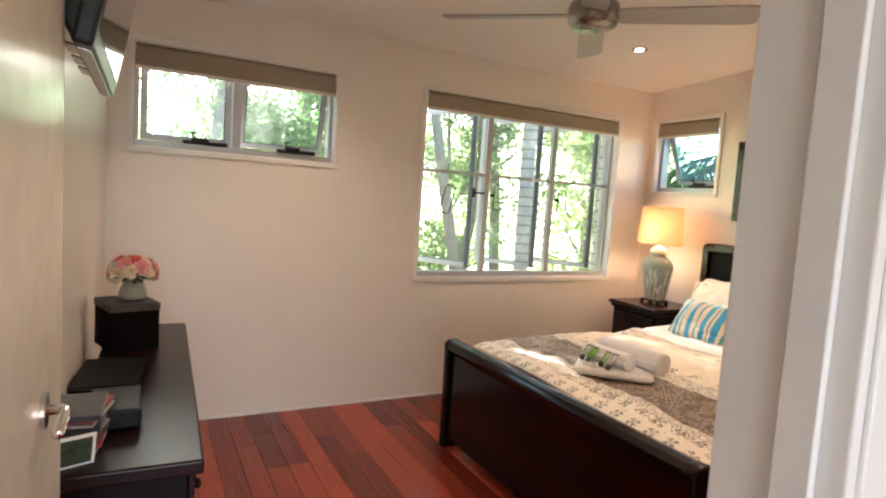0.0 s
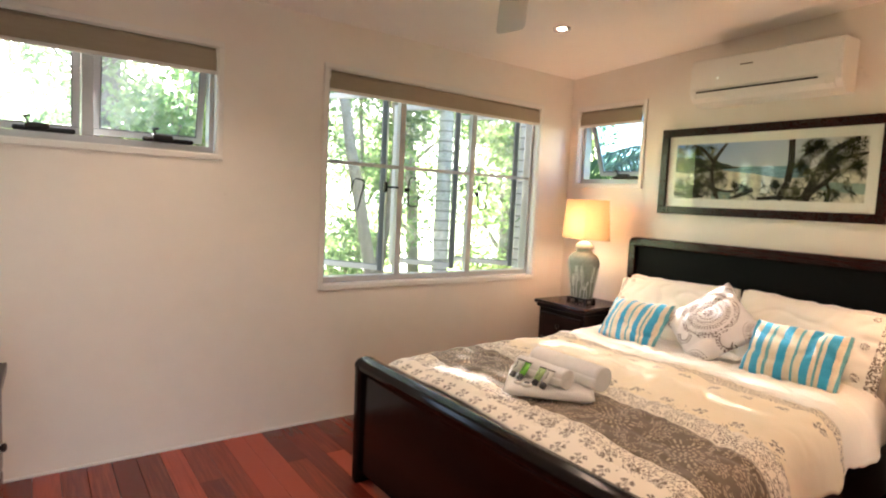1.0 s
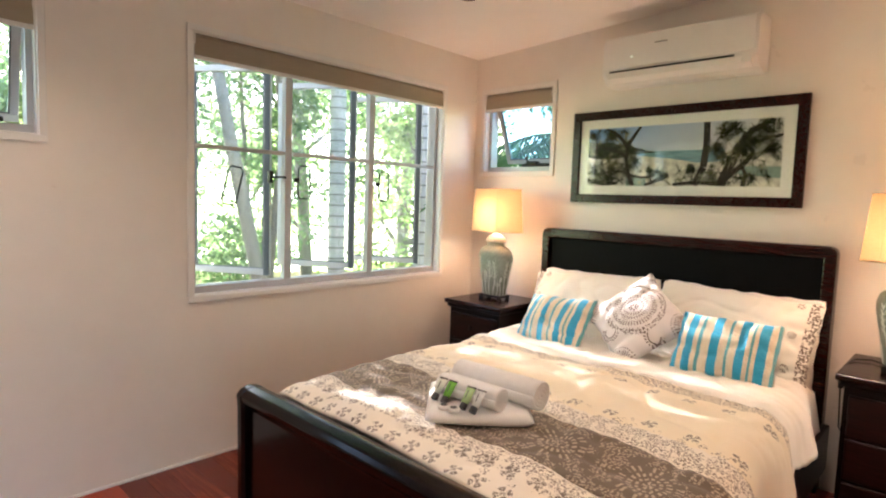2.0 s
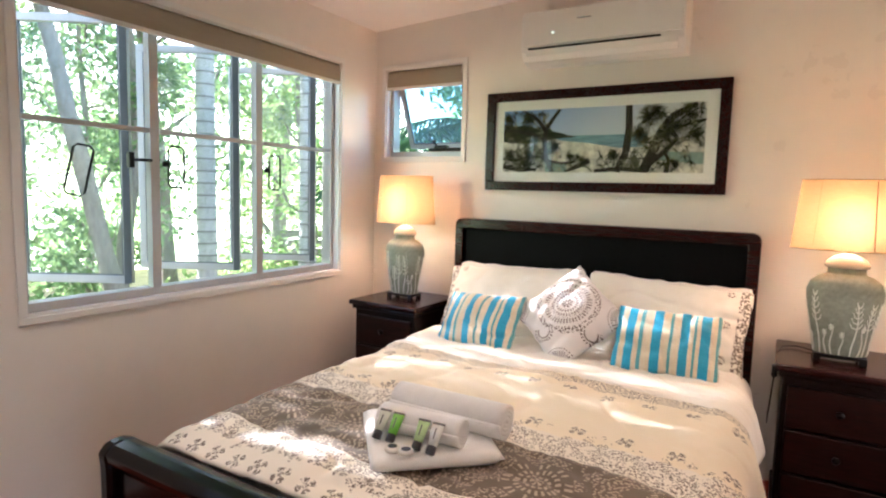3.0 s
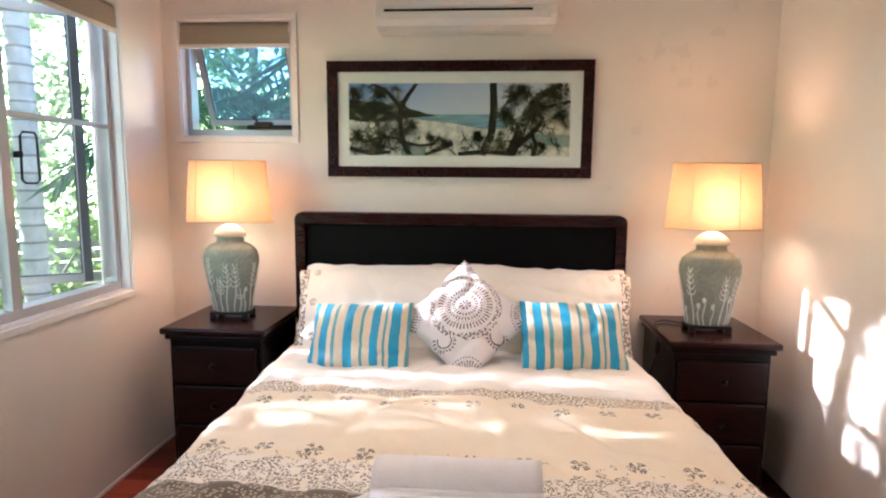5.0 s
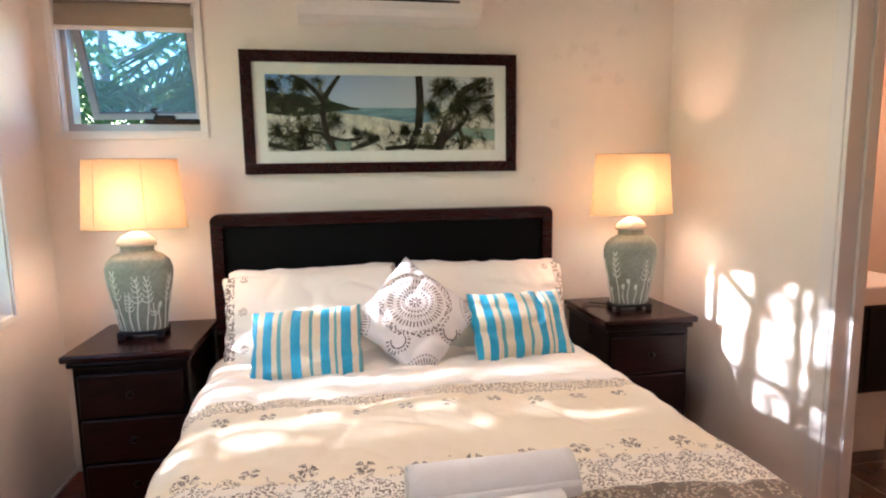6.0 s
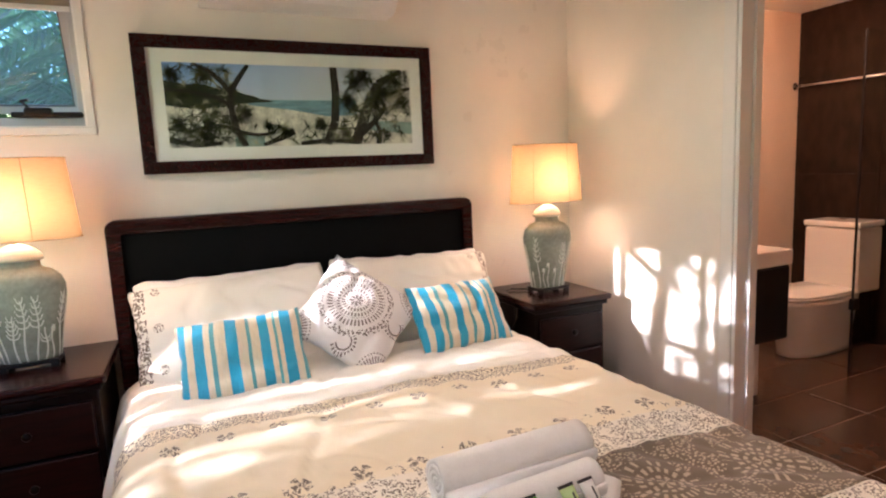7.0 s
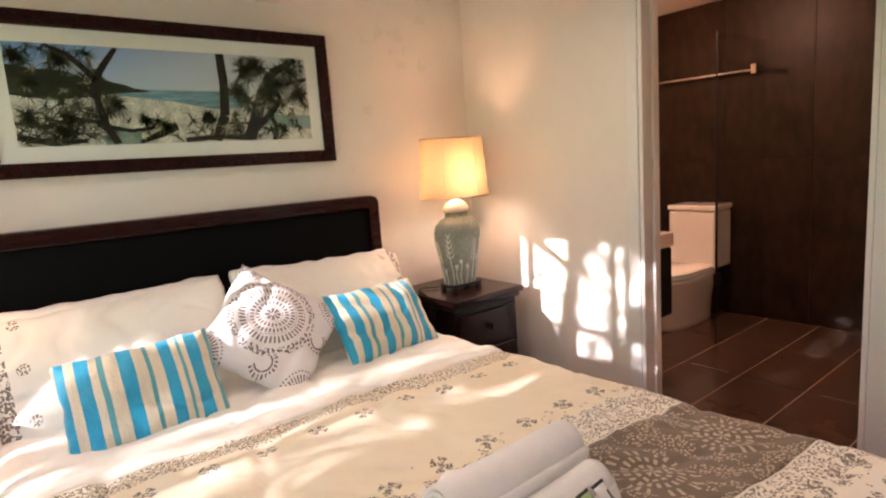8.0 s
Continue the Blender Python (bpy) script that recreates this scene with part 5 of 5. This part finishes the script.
TUBES = [mat("tube_" + n, c, 0.25, var=0.08, scale=30) for n, c in (("clear", (0.62, 0.66, 0.58)), ("green", (0.16, 0.50, 0.06)), ("pale_green", (0.42, 0.60, 0.28)), ("white", (0.66, 0.67, 0.66)))]
for k, (y, m) in enumerate(zip((2.195, 2.15, 2.065, 2.02), TUBES)):
    tb = thing("toiletry_tube", Matrix.Translation((2.062, y, TZ + 0.062)) @ Matrix.Rotation(radians(6), 4, "Z") @ Matrix.Rotation(radians(-48), 4, "Y"), "small %s toiletry tube with dark cap leaning there" % ("clear", "green", "pale green", "white")[k], "toiletry tube", "toiletry tubes")
    bm = bmesh.new()
    rings = []
    for f, (ry, rx) in ((0, (0.013, 0.013)), (0.5, (0.0155, 0.010)), (1.0, (0.018, 0.0015))):
        rings.append([bm.verts.new((0.005 - 0.0 + f * 0.058, ry * math.cos(2 * math.pi * i / 16), rx * math.sin(2 * math.pi * i / 16) - 0.002)) for i in range(16)])
    for a, b in zip(rings, rings[1:]):
        for i in range(16):
            bm.faces.new((a[i], a[(i + 1) % 16], b[(i + 1) % 16], b[i]))
    bm.faces.new(rings[0][::-1]), bm.faces.new(rings[-1])
    part("tube_body", bm, m, tb, smooth=True)
    part("cap", tube(bmesh.new(), [(-0.016, 0, -0.002), (0.0046, 0, -0.002)], 0.0128, 16), M_CAP, tb, "dark grey cap")
    part("crimp", bx((0.0632, -0.018, -0.0032), (0.069, 0.018, -0.0008)), M_CAP, tb, "dark crimped end")
    part("printed_bar", bx((0.02, -0.0025, 0.0085), (0.05, 0.0005, 0.0098)), M_CAP, tb)
for x, y in ((2.02, 2.115), (2.025, 2.075)):
    sp_ = thing("wrapped_soap", Matrix.Translation((x, y, TZ + 0.045)), "round white wrapped soap with a dark label", "soap", "wrapped soaps")
    part("soap", lathe([(0.018, 0.0), (0.021, 0.003), (0.021, 0.011), (0.018, 0.014)], 20), M_WHITEPL, sp_, smooth=True)
    part("label", lathe([(0.013, 0.0141), (0.012, 0.0152)], 16), M_CAP, sp_)

# ---- bathroom ----
to = thing("toilet", Matrix.Translation((3.74, -1.15, 0)), "white close-coupled ceramic toilet with the lid down", "toilet")


def hull(sections, smooth=True):
    """A closed skin through oval sections (z, centre y, half width, half depth)."""
    bm = bmesh.new()
    rings = []
    for z, cy, hw, hd in sections:
        ring = []
        for i in range(36):
            a = 2 * math.pi * i / 36
            c, s = math.cos(a), math.sin(a)
            ring.append(bm.verts.new((hw * abs(c) ** 0.75 * (1 if c > 0 else -1), cy + hd * abs(s) ** 0.75 * (1 if s > 0 else -1), z)))
        rings.append(ring)
    for a, b in zip(rings, rings[1:]):
        for i in range(36):
            bm.faces.new((a[i], a[(i + 1) % 36], b[(i + 1) % 36], b[i]))
    bm.faces.new(rings[0][::-1]), bm.faces.new(rings[-1])
    return bm


part("bowl", hull([(0.0, -0.10, 0.13, 0.33), (0.03, -0.10, 0.125, 0.33), (0.15, -0.09, 0.135, 0.34), (0.28, -0.07, 0.165, 0.36), (0.36, -0.06, 0.178, 0.375), (0.395, -0.06, 0.18, 0.378)]), M_CERAMIC, to, smooth=True)
part("seat", hull([(0.397, -0.05, 0.182, 0.37), (0.412, -0.05, 0.184, 0.372), (0.416, -0.05, 0.182, 0.37)]), M_CERAMIC, to, smooth=True)
part("seat_lid", hull([(0.419, -0.05, 0.182, 0.37), (0.43, -0.05, 0.182, 0.368), (0.44, -0.05, 0.168, 0.352)]), M_CERAMIC, to, smooth=True)
ci = part("cistern", bx((-0.185, -0.50, 0.40), (0.185, -0.23, 0.845), 0.02, 3), M_CERAMIC, to)
part("cistern_lid", bx((-0.192, -0.505, 0.847), (0.192, -0.222, 0.888), 0.012, 3), M_CERAMIC, ci)
part("flush_button", tube(bmesh.new(), [(0, -0.36, 0.888), (0, -0.36, 0.894)], 0.028, 20), M_CHROME, ci)
va = thing("vanity", Matrix.Translation((3.485, 0.10, 0)), "white-topped dark vanity cabinet on the bathroom wall", "vanity")
part("basin_top", bx((-0.24, -0.36, 0.77), (0.73, 0.36, 0.855), 0.008), M_CERAMIC, va)
part("cabinet", bx((-0.225, -0.345, 0.36), (0.73, 0.345, 0.769), 0.003), M_BLACK, va, "black gloss cabinet")
part("pedestal", bx((-0.10, -0.30, 0.0), (0.73, 0.30, 0.359), 0.003), M_WHITEPL, va, "white base")
for y in (-0.17, 0.17):
    part("vanity_door", bx((-0.238, y - 0.165, 0.37), (-0.2255, y + 0.165, 0.76), 0.003), M_BLACK, va)
ss = thing("shower_screen", Matrix.Translation((3.335, -0.96, 0)), "clear glass shower panel with dark fittings", "shower screen")
gl = part("glass_panel", bx((-0.005, -0.735, 0.012), (0.005, 0.0, 2.05)), M_SCREEN, ss)
gl.visible_shadow = False
part("edge_strip", bx((-0.0065, 0.0005, 0.0), (0.0065, 0.006, 2.05)), M_BLACK, ss)
part("foot_clamp", bx((-0.016, -0.04, 0.40), (0.016, 0.016, 0.47), 0.004), M_BLACK, ss)
ra = thing("shower_rail", Matrix.Translation((3.80, -1.64, 1.866)), "chrome towel rail on the tiled wall over the toilet", "rail")
part("bar", tube(bmesh.new(), [(0.415, 0, 0.004), (-0.40, 0, -0.012)], 0.011, 10), M_CHROME, ra, smooth=True)
part("clamp", bx((-0.425, -0.047, -0.04), (-0.385, 0.018, 0.03), 0.004), M_CHROME, ra)
part("stub", tube(bmesh.new(), [(-0.425, 0, -0.01), (-0.62, 0, -0.045)], 0.006, 8), M_BLACK, ra)
part("wall_flange", tube(bmesh.new(), [(0.41, 0, 0.004), (0.419, 0, 0.004)], 0.028, 16), M_CHROME, ra)
dr2 = tagged(part("floor_channel", bx((1.92, -0.448, 0.0005), (3.24, -0.436, 0.0035)), M_CHROME), "bright metal strip across the bathroom tiles", "floor strip")
bl_ = thing("bathroom_light", Matrix.Translation((3.45, -0.55, 2.412)), "round lit bathroom ceiling light", "ceiling light")
part("rim", lathe([(0.13, 0.0), (0.135, -0.02), (0.12, -0.03)], 28), M_WHITEPL, bl_, smooth=True)
part("diffuser", lathe([(0.118, -0.0305), (0.10, -0.045), (0.03, -0.052)], 28), M_BULB, bl_, "glowing diffuser", smooth=True)
structure("bathroom_ceiling", bx((1.9, -1.7, 2.412), (4.22, S - 0.1, 2.452)), M_CEIL, "plain white bathroom ceiling", "ceiling")
point("bathroom_lamp", (3.45, -0.55, 2.28), BATH_W, (1.0, 0.44, 0.20), 0.1)

# ---- garden outside ----
GZ = -1.6


def leaf_mat(name, a, b, trans=0.55):
    m = bpy.data.materials.new(name)
    m.use_nodes = True
    n, l = m.node_tree.nodes, m.node_tree.links
    n.remove(n["Principled BSDF"])
    df, tr, mx, gs, m2 = n.new("ShaderNodeBsdfDiffuse"), n.new("ShaderNodeBsdfTranslucent"), n.new("ShaderNodeMixShader"), n.new("ShaderNodeBsdfGlossy"), n.new("ShaderNodeMixShader")
    ge, rp = n.new("ShaderNodeNewGeometry"), n.new("ShaderNodeValToRGB")
    rp.color_ramp.elements[0].color, rp.color_ramp.elements[1].color = (*a, 1), (*b, 1)
    l.new(ge.outputs["Random Per Island"], rp.inputs[0])
    l.new(rp.outputs[0], df.inputs[0]), l.new(rp.outputs[0], tr.inputs[0])
    mx.inputs[0].default_value = trans
    l.new(df.outputs[0], mx.inputs[1]), l.new(tr.outputs[0], mx.inputs[2])
    gs.inputs["Roughness"].default_value = 0.35
    m2.inputs[0].default_value = 0.05
    l.new(mx.outputs[0], m2.inputs[1]), l.new(gs.outputs[0], m2.inputs[2])
    l.new(m2.outputs[0], n["Material Output"].inputs[0])
    return m


M_LEAF = leaf_mat("sunlit_leaf", (0.08, 0.17, 0.07), (0.26, 0.37, 0.16), 0.62)
M_LEAF2 = leaf_mat("yellow_leaf", (0.16, 0.28, 0.09), (0.40, 0.50, 0.22), 0.62)
M_FROND = leaf_mat("palm_leaf", (0.03, 0.11, 0.05), (0.10, 0.22, 0.08), 0.45)
M_BARK = mat("grey_bark", (0.25, 0.225, 0.19), 0.9, var=0.35, scale=5, bump=0.9, bscale=22, stretch=(1, 1, 0.35))
def ring_bark():
    m = mat("ringed_palm_bark", (0.44, 0.43, 0.40), 0.85, bump=0.5, bscale=30)
    x, y, z = coords(m)
    ring = ((z * (1 / 0.13)).frac() < 0.14)
    f = clouds(x * 3, z, 8, 4)
    col = blend(m, f, (0.30, 0.29, 0.26), (0.56, 0.55, 0.52))
    col = blend(m, ring * 0.75, col, (0.13, 0.12, 0.10))
    m.node_tree.links.new(col, m.node_tree.nodes["Principled BSDF"].inputs["Base Color"])
    return m


M_PALMBARK = ring_bark()
M_SOIL = mat("leaf_litter", (0.17, 0.13, 0.08), 0.95, var=0.5, scale=3, bump=0.8, bscale=12)
M_FENCE = wood("weathered_paling", (0.25, 0.23, 0.21), (0.45, 0.42, 0.38), 0.8, (1, 12, 12))

bm = bmesh.new()
for sx in range(24):
    for sy in range(24):
        x0, x1 = -1500 + 125 * sx, -1500 + 125 * (sx + 1)
        y0, y1 = -1500 + 125 * sy, -1500 + 125 * (sy + 1)
        bm.faces.new([bm.verts.new((x, y, GZ)) for x, y in ((x0, y0), (x1, y0), (x1, y1), (x0, y1))])
bmesh.ops.remove_doubles(bm, verts=bm.verts[:], dist=0.01)
structure("ground", bm, M_SOIL, "garden ground covered in leaf litter", "ground")


def leaves(bm, rnd, c, spread, count, size, flat_=0.7):
    for _ in range(count):
        while True:
            p = Vector((rnd.uniform(-1, 1), rnd.uniform(-1, 1), rnd.uniform(-1, 1)))
            if p.length < 1:
                break
        p = c + Vector((p.x * spread, p.y * spread, p.z * spread * flat_))
        d = Vector((rnd.gauss(0, 1), rnd.gauss(0, 1), rnd.gauss(-0.4, 0.7))).normalized()
        s = d.cross(Vector((rnd.gauss(0, 1), rnd.gauss(0, 1), rnd.gauss(0, 1)))).normalized()
        ln, w = size * rnd.uniform(0.7, 1.4), size * rnd.uniform(0.22, 0.36)
        bm.faces.new([bm.verts.new(v) for v in (p, p + d * ln * 0.45 + s * w, p + d * ln, p + d * ln * 0.45 - s * w)])


def tree(name, base, lean, height, r, seed, crown, leafm, size, count, label, limbs=6, low=0.35):
    """A tapered trunk with limbs and a loose crown of many leaves."""
    rnd = random.Random(seed)
    base = Vector(base)
    t = thing(name, Matrix.Translation(base), label, "tree", "garden trees")
    tip = Vector((lean[0], lean[1], height))
    pts = []
    for k in range(13):
        f = k / 12
        pts.append(tip * f + Vector((noise.noise(Vector((f * 3, seed, 0))), noise.noise(Vector((f * 3, seed, 5))), 0)) * 0.16 * min(1, f * 3))
    bm = tube(bmesh.new(), pts, r, 14, r * 0.35)
    for v in bm.verts:
        v.co += Vector((noise.noise(v.co * 3 + Vector((seed, 0, 0))), noise.noise(v.co * 3 + Vector((0, seed, 0))), 0)) * r * 0.22
    tips = []
    for k in range(limbs):
        f = low + (0.98 - low) * (k + 0.5) / limbs
        p = tip * f
        a = 2.4 * k + seed
        ln = crown * rnd.uniform(0.6, 1.0)
        d = Vector((math.cos(a), math.sin(a), rnd.uniform(0.2, 0.8))).normalized()
        lp = [p + d * ln * q / 4 + Vector((0, 0, 0.04 * q * q)) + Vector((rnd.uniform(-1, 1), rnd.uniform(-1, 1), rnd.uniform(-1, 1))) * 0.05 * q for q in range(5)]
        tube(bm, lp, r * 0.38 * (1.1 - f * 0.6), 8, r * 0.09)
        tips += lp[2:]
        for q in (2, 3, 4):
            e = lp[q] + Vector((rnd.gauss(0, 1), rnd.gauss(0, 1), rnd.gauss(0, 0.7))) * crown * 0.28
            tube(bm, [lp[q], (lp[q] + e) / 2 + Vector((0, 0, 0.05)), e], r * 0.08, 5, r * 0.03)
            tips.append(e)
    part("trunk", bm, M_BARK, t, smooth=True)
    lb = bmesh.new()
    per = max(1, count // len(tips))
    for c in tips:
        leaves(lb, rnd, c, crown * rnd.uniform(0.18, 0.36), per, size)
    part("crown", lb, leafm, t, "loose sunlit leaves")
    return t


def palm(base, height, r, seed, fronds, flen, label):
    rnd = random.Random(seed)
    t = thing("palm_tree", Matrix.Translation(Vector(base)), label, "palm", "garden palms")
    prof = []
    z = 0.0
    while z < height:
        rr = r * (1 - 0.25 * z / height)
        prof += [(rr * 1.05, z), (rr * 1.06, z + 0.012), (rr * 0.97, z + 0.03), (rr, z + 0.11)]
        z += 0.13
    part("trunk", lathe(prof, 18), M_PALMBARK, t, "pale ringed trunk", smooth=True)
    for k in range(fronds):
        a = 2.4 * k + seed
        d = Vector((math.cos(a), math.sin(a), 0))
        rise = rnd.uniform(0.1, 0.9)
        ln = flen * rnd.uniform(0.85, 1.1)
        fb = bmesh.new()
        pts = [Vector((0, 0, height)) + d * ln * q / 10 + Vector((0, 0, rise * q * 0.16 * ln / 2 - (q / 10) ** 2 * ln * (0.55 + 0.5 * rise))) for q in range(11)]
        tube(fb, pts, 0.018, 5, 0.004)
        side = d.cross(Vector((0, 0, 1)))
        for q in range(1, 10):
            for h in range(4):
                p = pts[q] + (pts[q + 1] - pts[q]) * h / 4
                for sg in (-1, 1):
                    l2 = ln * 0.30 * math.sin(math.pi * (q + 1) / 12) ** 0.5 * rnd.uniform(0.85, 1.1)
                    dirn = (side * sg + d * 0.5 + Vector((0, 0, -0.55 + rnd.uniform(-0.15, 0.15)))).normalized()
                    wv = d * 0.014
                    e = p + dirn * l2
                    fb.faces.new([fb.verts.new(v) for v in (p - wv, p + wv, p + dirn * l2 * 0.6 + wv * 0.9 + Vector((0, 0, 0.01)), e, p + dirn * l2 * 0.6 - wv * 0.9 + Vector((0, 0, 0.01)))])
        part("frond", fb, M_FROND, t)
    return t


tree("tree", (3.95, 6.1, GZ), (-1.0, 0.5, 6.0), 6.0, 0.10, 3, 1.5, M_LEAF2, 0.10, 5200, "leaning grey-barked tree with light green leaves outside the window", 8, 0.74)
tree("tree", (0.95, 7.4, GZ), (0.2, 0.3, 8.0), 8.0, 0.24, 5, 2.0, M_LEAF, 0.10, 3600, "thick grey-trunked tree outside the high window", 7, 0.55)
tree("tree", (5.9, 8.6, GZ), (-0.5, 0.4, 7.0), 7.0, 0.13, 8, 1.8, M_LEAF, 0.11, 5000, "slender tree with bright leaves in the garden", 8, 0.3)
tree("tree", (2.2, 9.6, GZ), (0.5, 0.2, 7.5), 7.5, 0.15, 11, 2.1, M_LEAF2, 0.085, 11500, "slender tree with yellow-green leaves in the garden", 9, 0.22)
tree("tree", (8.4, 9.5, GZ), (0.3, -0.3, 8.0), 8.0, 0.17, 14, 2.4, M_LEAF2, 0.13, 6500, "tall tree with bright leaves behind the fence", 9, 0.2)
tree("tree", (4.4, 7.6, GZ), (0.4, 0.2, 7.0), 7.0, 0.10, 17, 1.3, M_LEAF, 0.10, 2600, "thin twisting grey trunk among the palms", 7, 0.78)
tree("tree", (6.9, 7.2, GZ), (0.3, 0.4, 5.5), 5.5, 0.09, 21, 1.6, M_LEAF2, 0.10, 5000, "bushy young tree with yellow-green leaves", 9, 0.15)
tree("tree", (-0.8, 10.5, GZ), (0.3, 0.2, 8.0), 8.0, 0.17, 25, 2.2, M_LEAF2, 0.12, 4500, "tall tree with yellow-green leaves in the garden", 8, 0.25)
# added as a sun blocker: crown thickened to shade the bed's foot
tree("tree", (1.75, 7.0, GZ), (0.15, 0.1, 6.2), 6.2, 0.07, 31, 1.4, M_LEAF2, 0.085, 17000, "leafy young tree close outside the window, its crown added to shade the bed", 12, 0.34)
tree("tree", (4.5, 8.4, GZ), (0.1, 0.1, 5.6), 5.6, 0.06, 33, 1.2, M_LEAF, 0.085, 9000, "leafy young tree behind the leaning trunk", 12, 0.2)
tree("tree", (7.9, 5.0, GZ), (0.2, -0.2, 6.5), 6.5, 0.10, 35, 1.7, M_LEAF, 0.10, 7000, "leafy tree outside the small window", 12, 0.25)
tree("tree", (9.6, 3.6, GZ), (0.2, 0.2, 7.0), 7.0, 0.12, 37, 1.9, M_LEAF, 0.11, 7000, "leafy tree outside the small window", 12, 0.25)
palm((4.85, 6.65, GZ), 6.5, 0.115, 2, 9, 2.2, "palm with a pale ringed trunk outside the window")
palm((5.15, 5.45, GZ), 6.8, 0.095, 6, 9, 2.2, "slim palm with a ringed trunk near the window corner")
palm((6.3, 3.9, GZ), 3.6, 0.09, 4, 14, 1.9, "low palm with drooping fronds outside the small window")
palm((7.2, 2.6, GZ), 4.2, 0.10, 9, 14, 2.1, "palm with drooping fronds outside the small window")
# low shrubs
for k, (x, y, s) in enumerate(((2.3, 7.8, 0.9), (5.6, 7.6, 0.9), (7.4, 8.4, 1.1), (3.6, 9.0, 1.0), (6.8, 5.6, 0.9), (8.6, 4.4, 1.2), (8.8, 2.4, 1.2), (-0.3, 8.6, 0.9))):
    rnd = random.Random(50 + k)
    sh = thing("shrub", Matrix.Translation((x, y, GZ)), "leafy green garden shrub", "shrub", "garden shrubs")
    st = bmesh.new()
    lv_ = bmesh.new()
    for q in range(9):
        a = 0.7 * q
        e = Vector((math.cos(a) * s * 0.5, math.sin(a) * s * 0.5, rnd.uniform(0.8, 1.7) * s))
        tube(st, [(0, 0, 0), e * 0.5 + Vector((0, 0, 0.1)), e], 0.025, 6, 0.008)
        leaves(lv_, rnd, e, s * 0.5, 170, 0.12, 1.0)
    part("stems", st, M_BARK, sh)
    part("foliage", lv_, M_LEAF if k % 2 else M_LEAF2, sh)
fe = thing("fence", Matrix.Translation((8.6, 7.6, GZ - 0.3)) @ Matrix.Rotation(radians(-48), 4, "Z"), "weathered horizontal timber slat fence among the trees", "fence")
for k in range(15):
    part("slat", bx((-1.4, -0.012, 0.2 + 0.16 * k), (2.4, 0.012, 0.33 + 0.16 * k), 0.003), M_FENCE, fe)
for x in (-1.35, -0.1, 1.1, 2.3):
    part("post", bx((x - 0.05, 0.0125, 0), (x + 0.05, 0.10, 2.65), 0.004), M_FENCE, fe)


def woods_glow():
    """Far woods whose sunlight is a painted glow: green and white without detail."""
    m = bpy.data.materials.new("far_woods_glow")
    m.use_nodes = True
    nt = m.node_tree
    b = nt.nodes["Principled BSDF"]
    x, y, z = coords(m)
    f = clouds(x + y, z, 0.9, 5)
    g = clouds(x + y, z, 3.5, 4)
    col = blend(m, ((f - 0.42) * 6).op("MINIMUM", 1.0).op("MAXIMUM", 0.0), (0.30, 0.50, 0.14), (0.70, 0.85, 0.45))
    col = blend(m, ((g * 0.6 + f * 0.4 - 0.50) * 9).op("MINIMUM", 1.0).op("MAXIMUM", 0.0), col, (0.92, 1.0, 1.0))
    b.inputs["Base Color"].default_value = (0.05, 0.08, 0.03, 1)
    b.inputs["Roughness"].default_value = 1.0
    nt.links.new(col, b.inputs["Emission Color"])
    # emission replaces sunlight on the distant trees
    b.inputs["Emission Strength"].default_value = WOODS_GLOW
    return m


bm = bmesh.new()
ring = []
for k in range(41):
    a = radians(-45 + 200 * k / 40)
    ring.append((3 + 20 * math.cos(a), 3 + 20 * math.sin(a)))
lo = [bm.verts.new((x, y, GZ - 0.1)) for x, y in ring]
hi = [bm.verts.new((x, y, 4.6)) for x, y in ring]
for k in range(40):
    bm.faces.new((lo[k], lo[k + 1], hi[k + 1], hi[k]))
structure("backdrop", bm, woods_glow(), "glowing blurred woods in the distance", "backdrop")

# ---- floor and wall pieces ----
rnd = random.Random(7)
BW = 0.108


def board_mesh(w, ln):
    return finish("board", bx((0.0006, 0.0006, -0.02), (w - 0.0006, ln - 0.0006, 0.0), 0.0012, 1), M_JARRAH)


boards = {}


def board(x, y, w, ln):
    key = (round(w, 3), round(ln, 2))
    if key not in boards:
        boards[key] = board_mesh(*key)
    ob = new("floorboard", boards[key])
    ob.location = (x, y, 0)
    ob.parent = floor


x = W
while x < E - 0.01:
    w = min(BW, E - x)
    y = 0.54
    first = True
    while y < N - 0.02:
        ln = rnd.choice((0.6, 0.9, 1.2)) if first else rnd.choice((1.2, 1.5, 1.8, 2.1))
        if y + ln > N - 0.35:
            ln = N - y
        board(x, y, w, round(ln, 2))
        y += round(ln, 2)
        first = False
    x += BW
x = -1.0
while x < 1.74:
    board(x, -1.8, min(BW, 1.75 - x), 2.34)
    x += BW
TX, TY = 0.345, 0.60
tile = finish("tile", bx((0.0035, 0.0035, -0.012), (TX - 0.0035, TY - 0.0035, 0.0), 0.0012, 1), M_TILE)
y = -0.442 - 3 * TY
structure("bathroom_screed", bx((1.9, -1.7, -0.02), (4.22, 0.6, -0.003)), M_GROUT, "dark grout between the bathroom tiles", "floor")
while y < 0.5:
    x = 2.603 - 2 * TX
    while x < 4.2:
        if y > -1.71 - TY and y + TY > -1.7:
            ob = new("floor_tile", tile)
            ob.location = (x, y, 0.0)
            ob.parent = floor
        x += TX
    y += TY
wall_b = bpy.data.objects["wall_bath_south"]
wt = finish("wall_tile", bx((0.0008, 0, 0.0008), (0.5992, 0.012, 1.1992), 0.0008, 1), M_WTILE)
for i in range(4):
    for j in range(2):
        ob = new("wall_tile", wt)
        ob.location = (4.22 - 0.6 * (i + 1), -1.70, 0.004 + 1.2 * j)
        ob.parent = wall_b
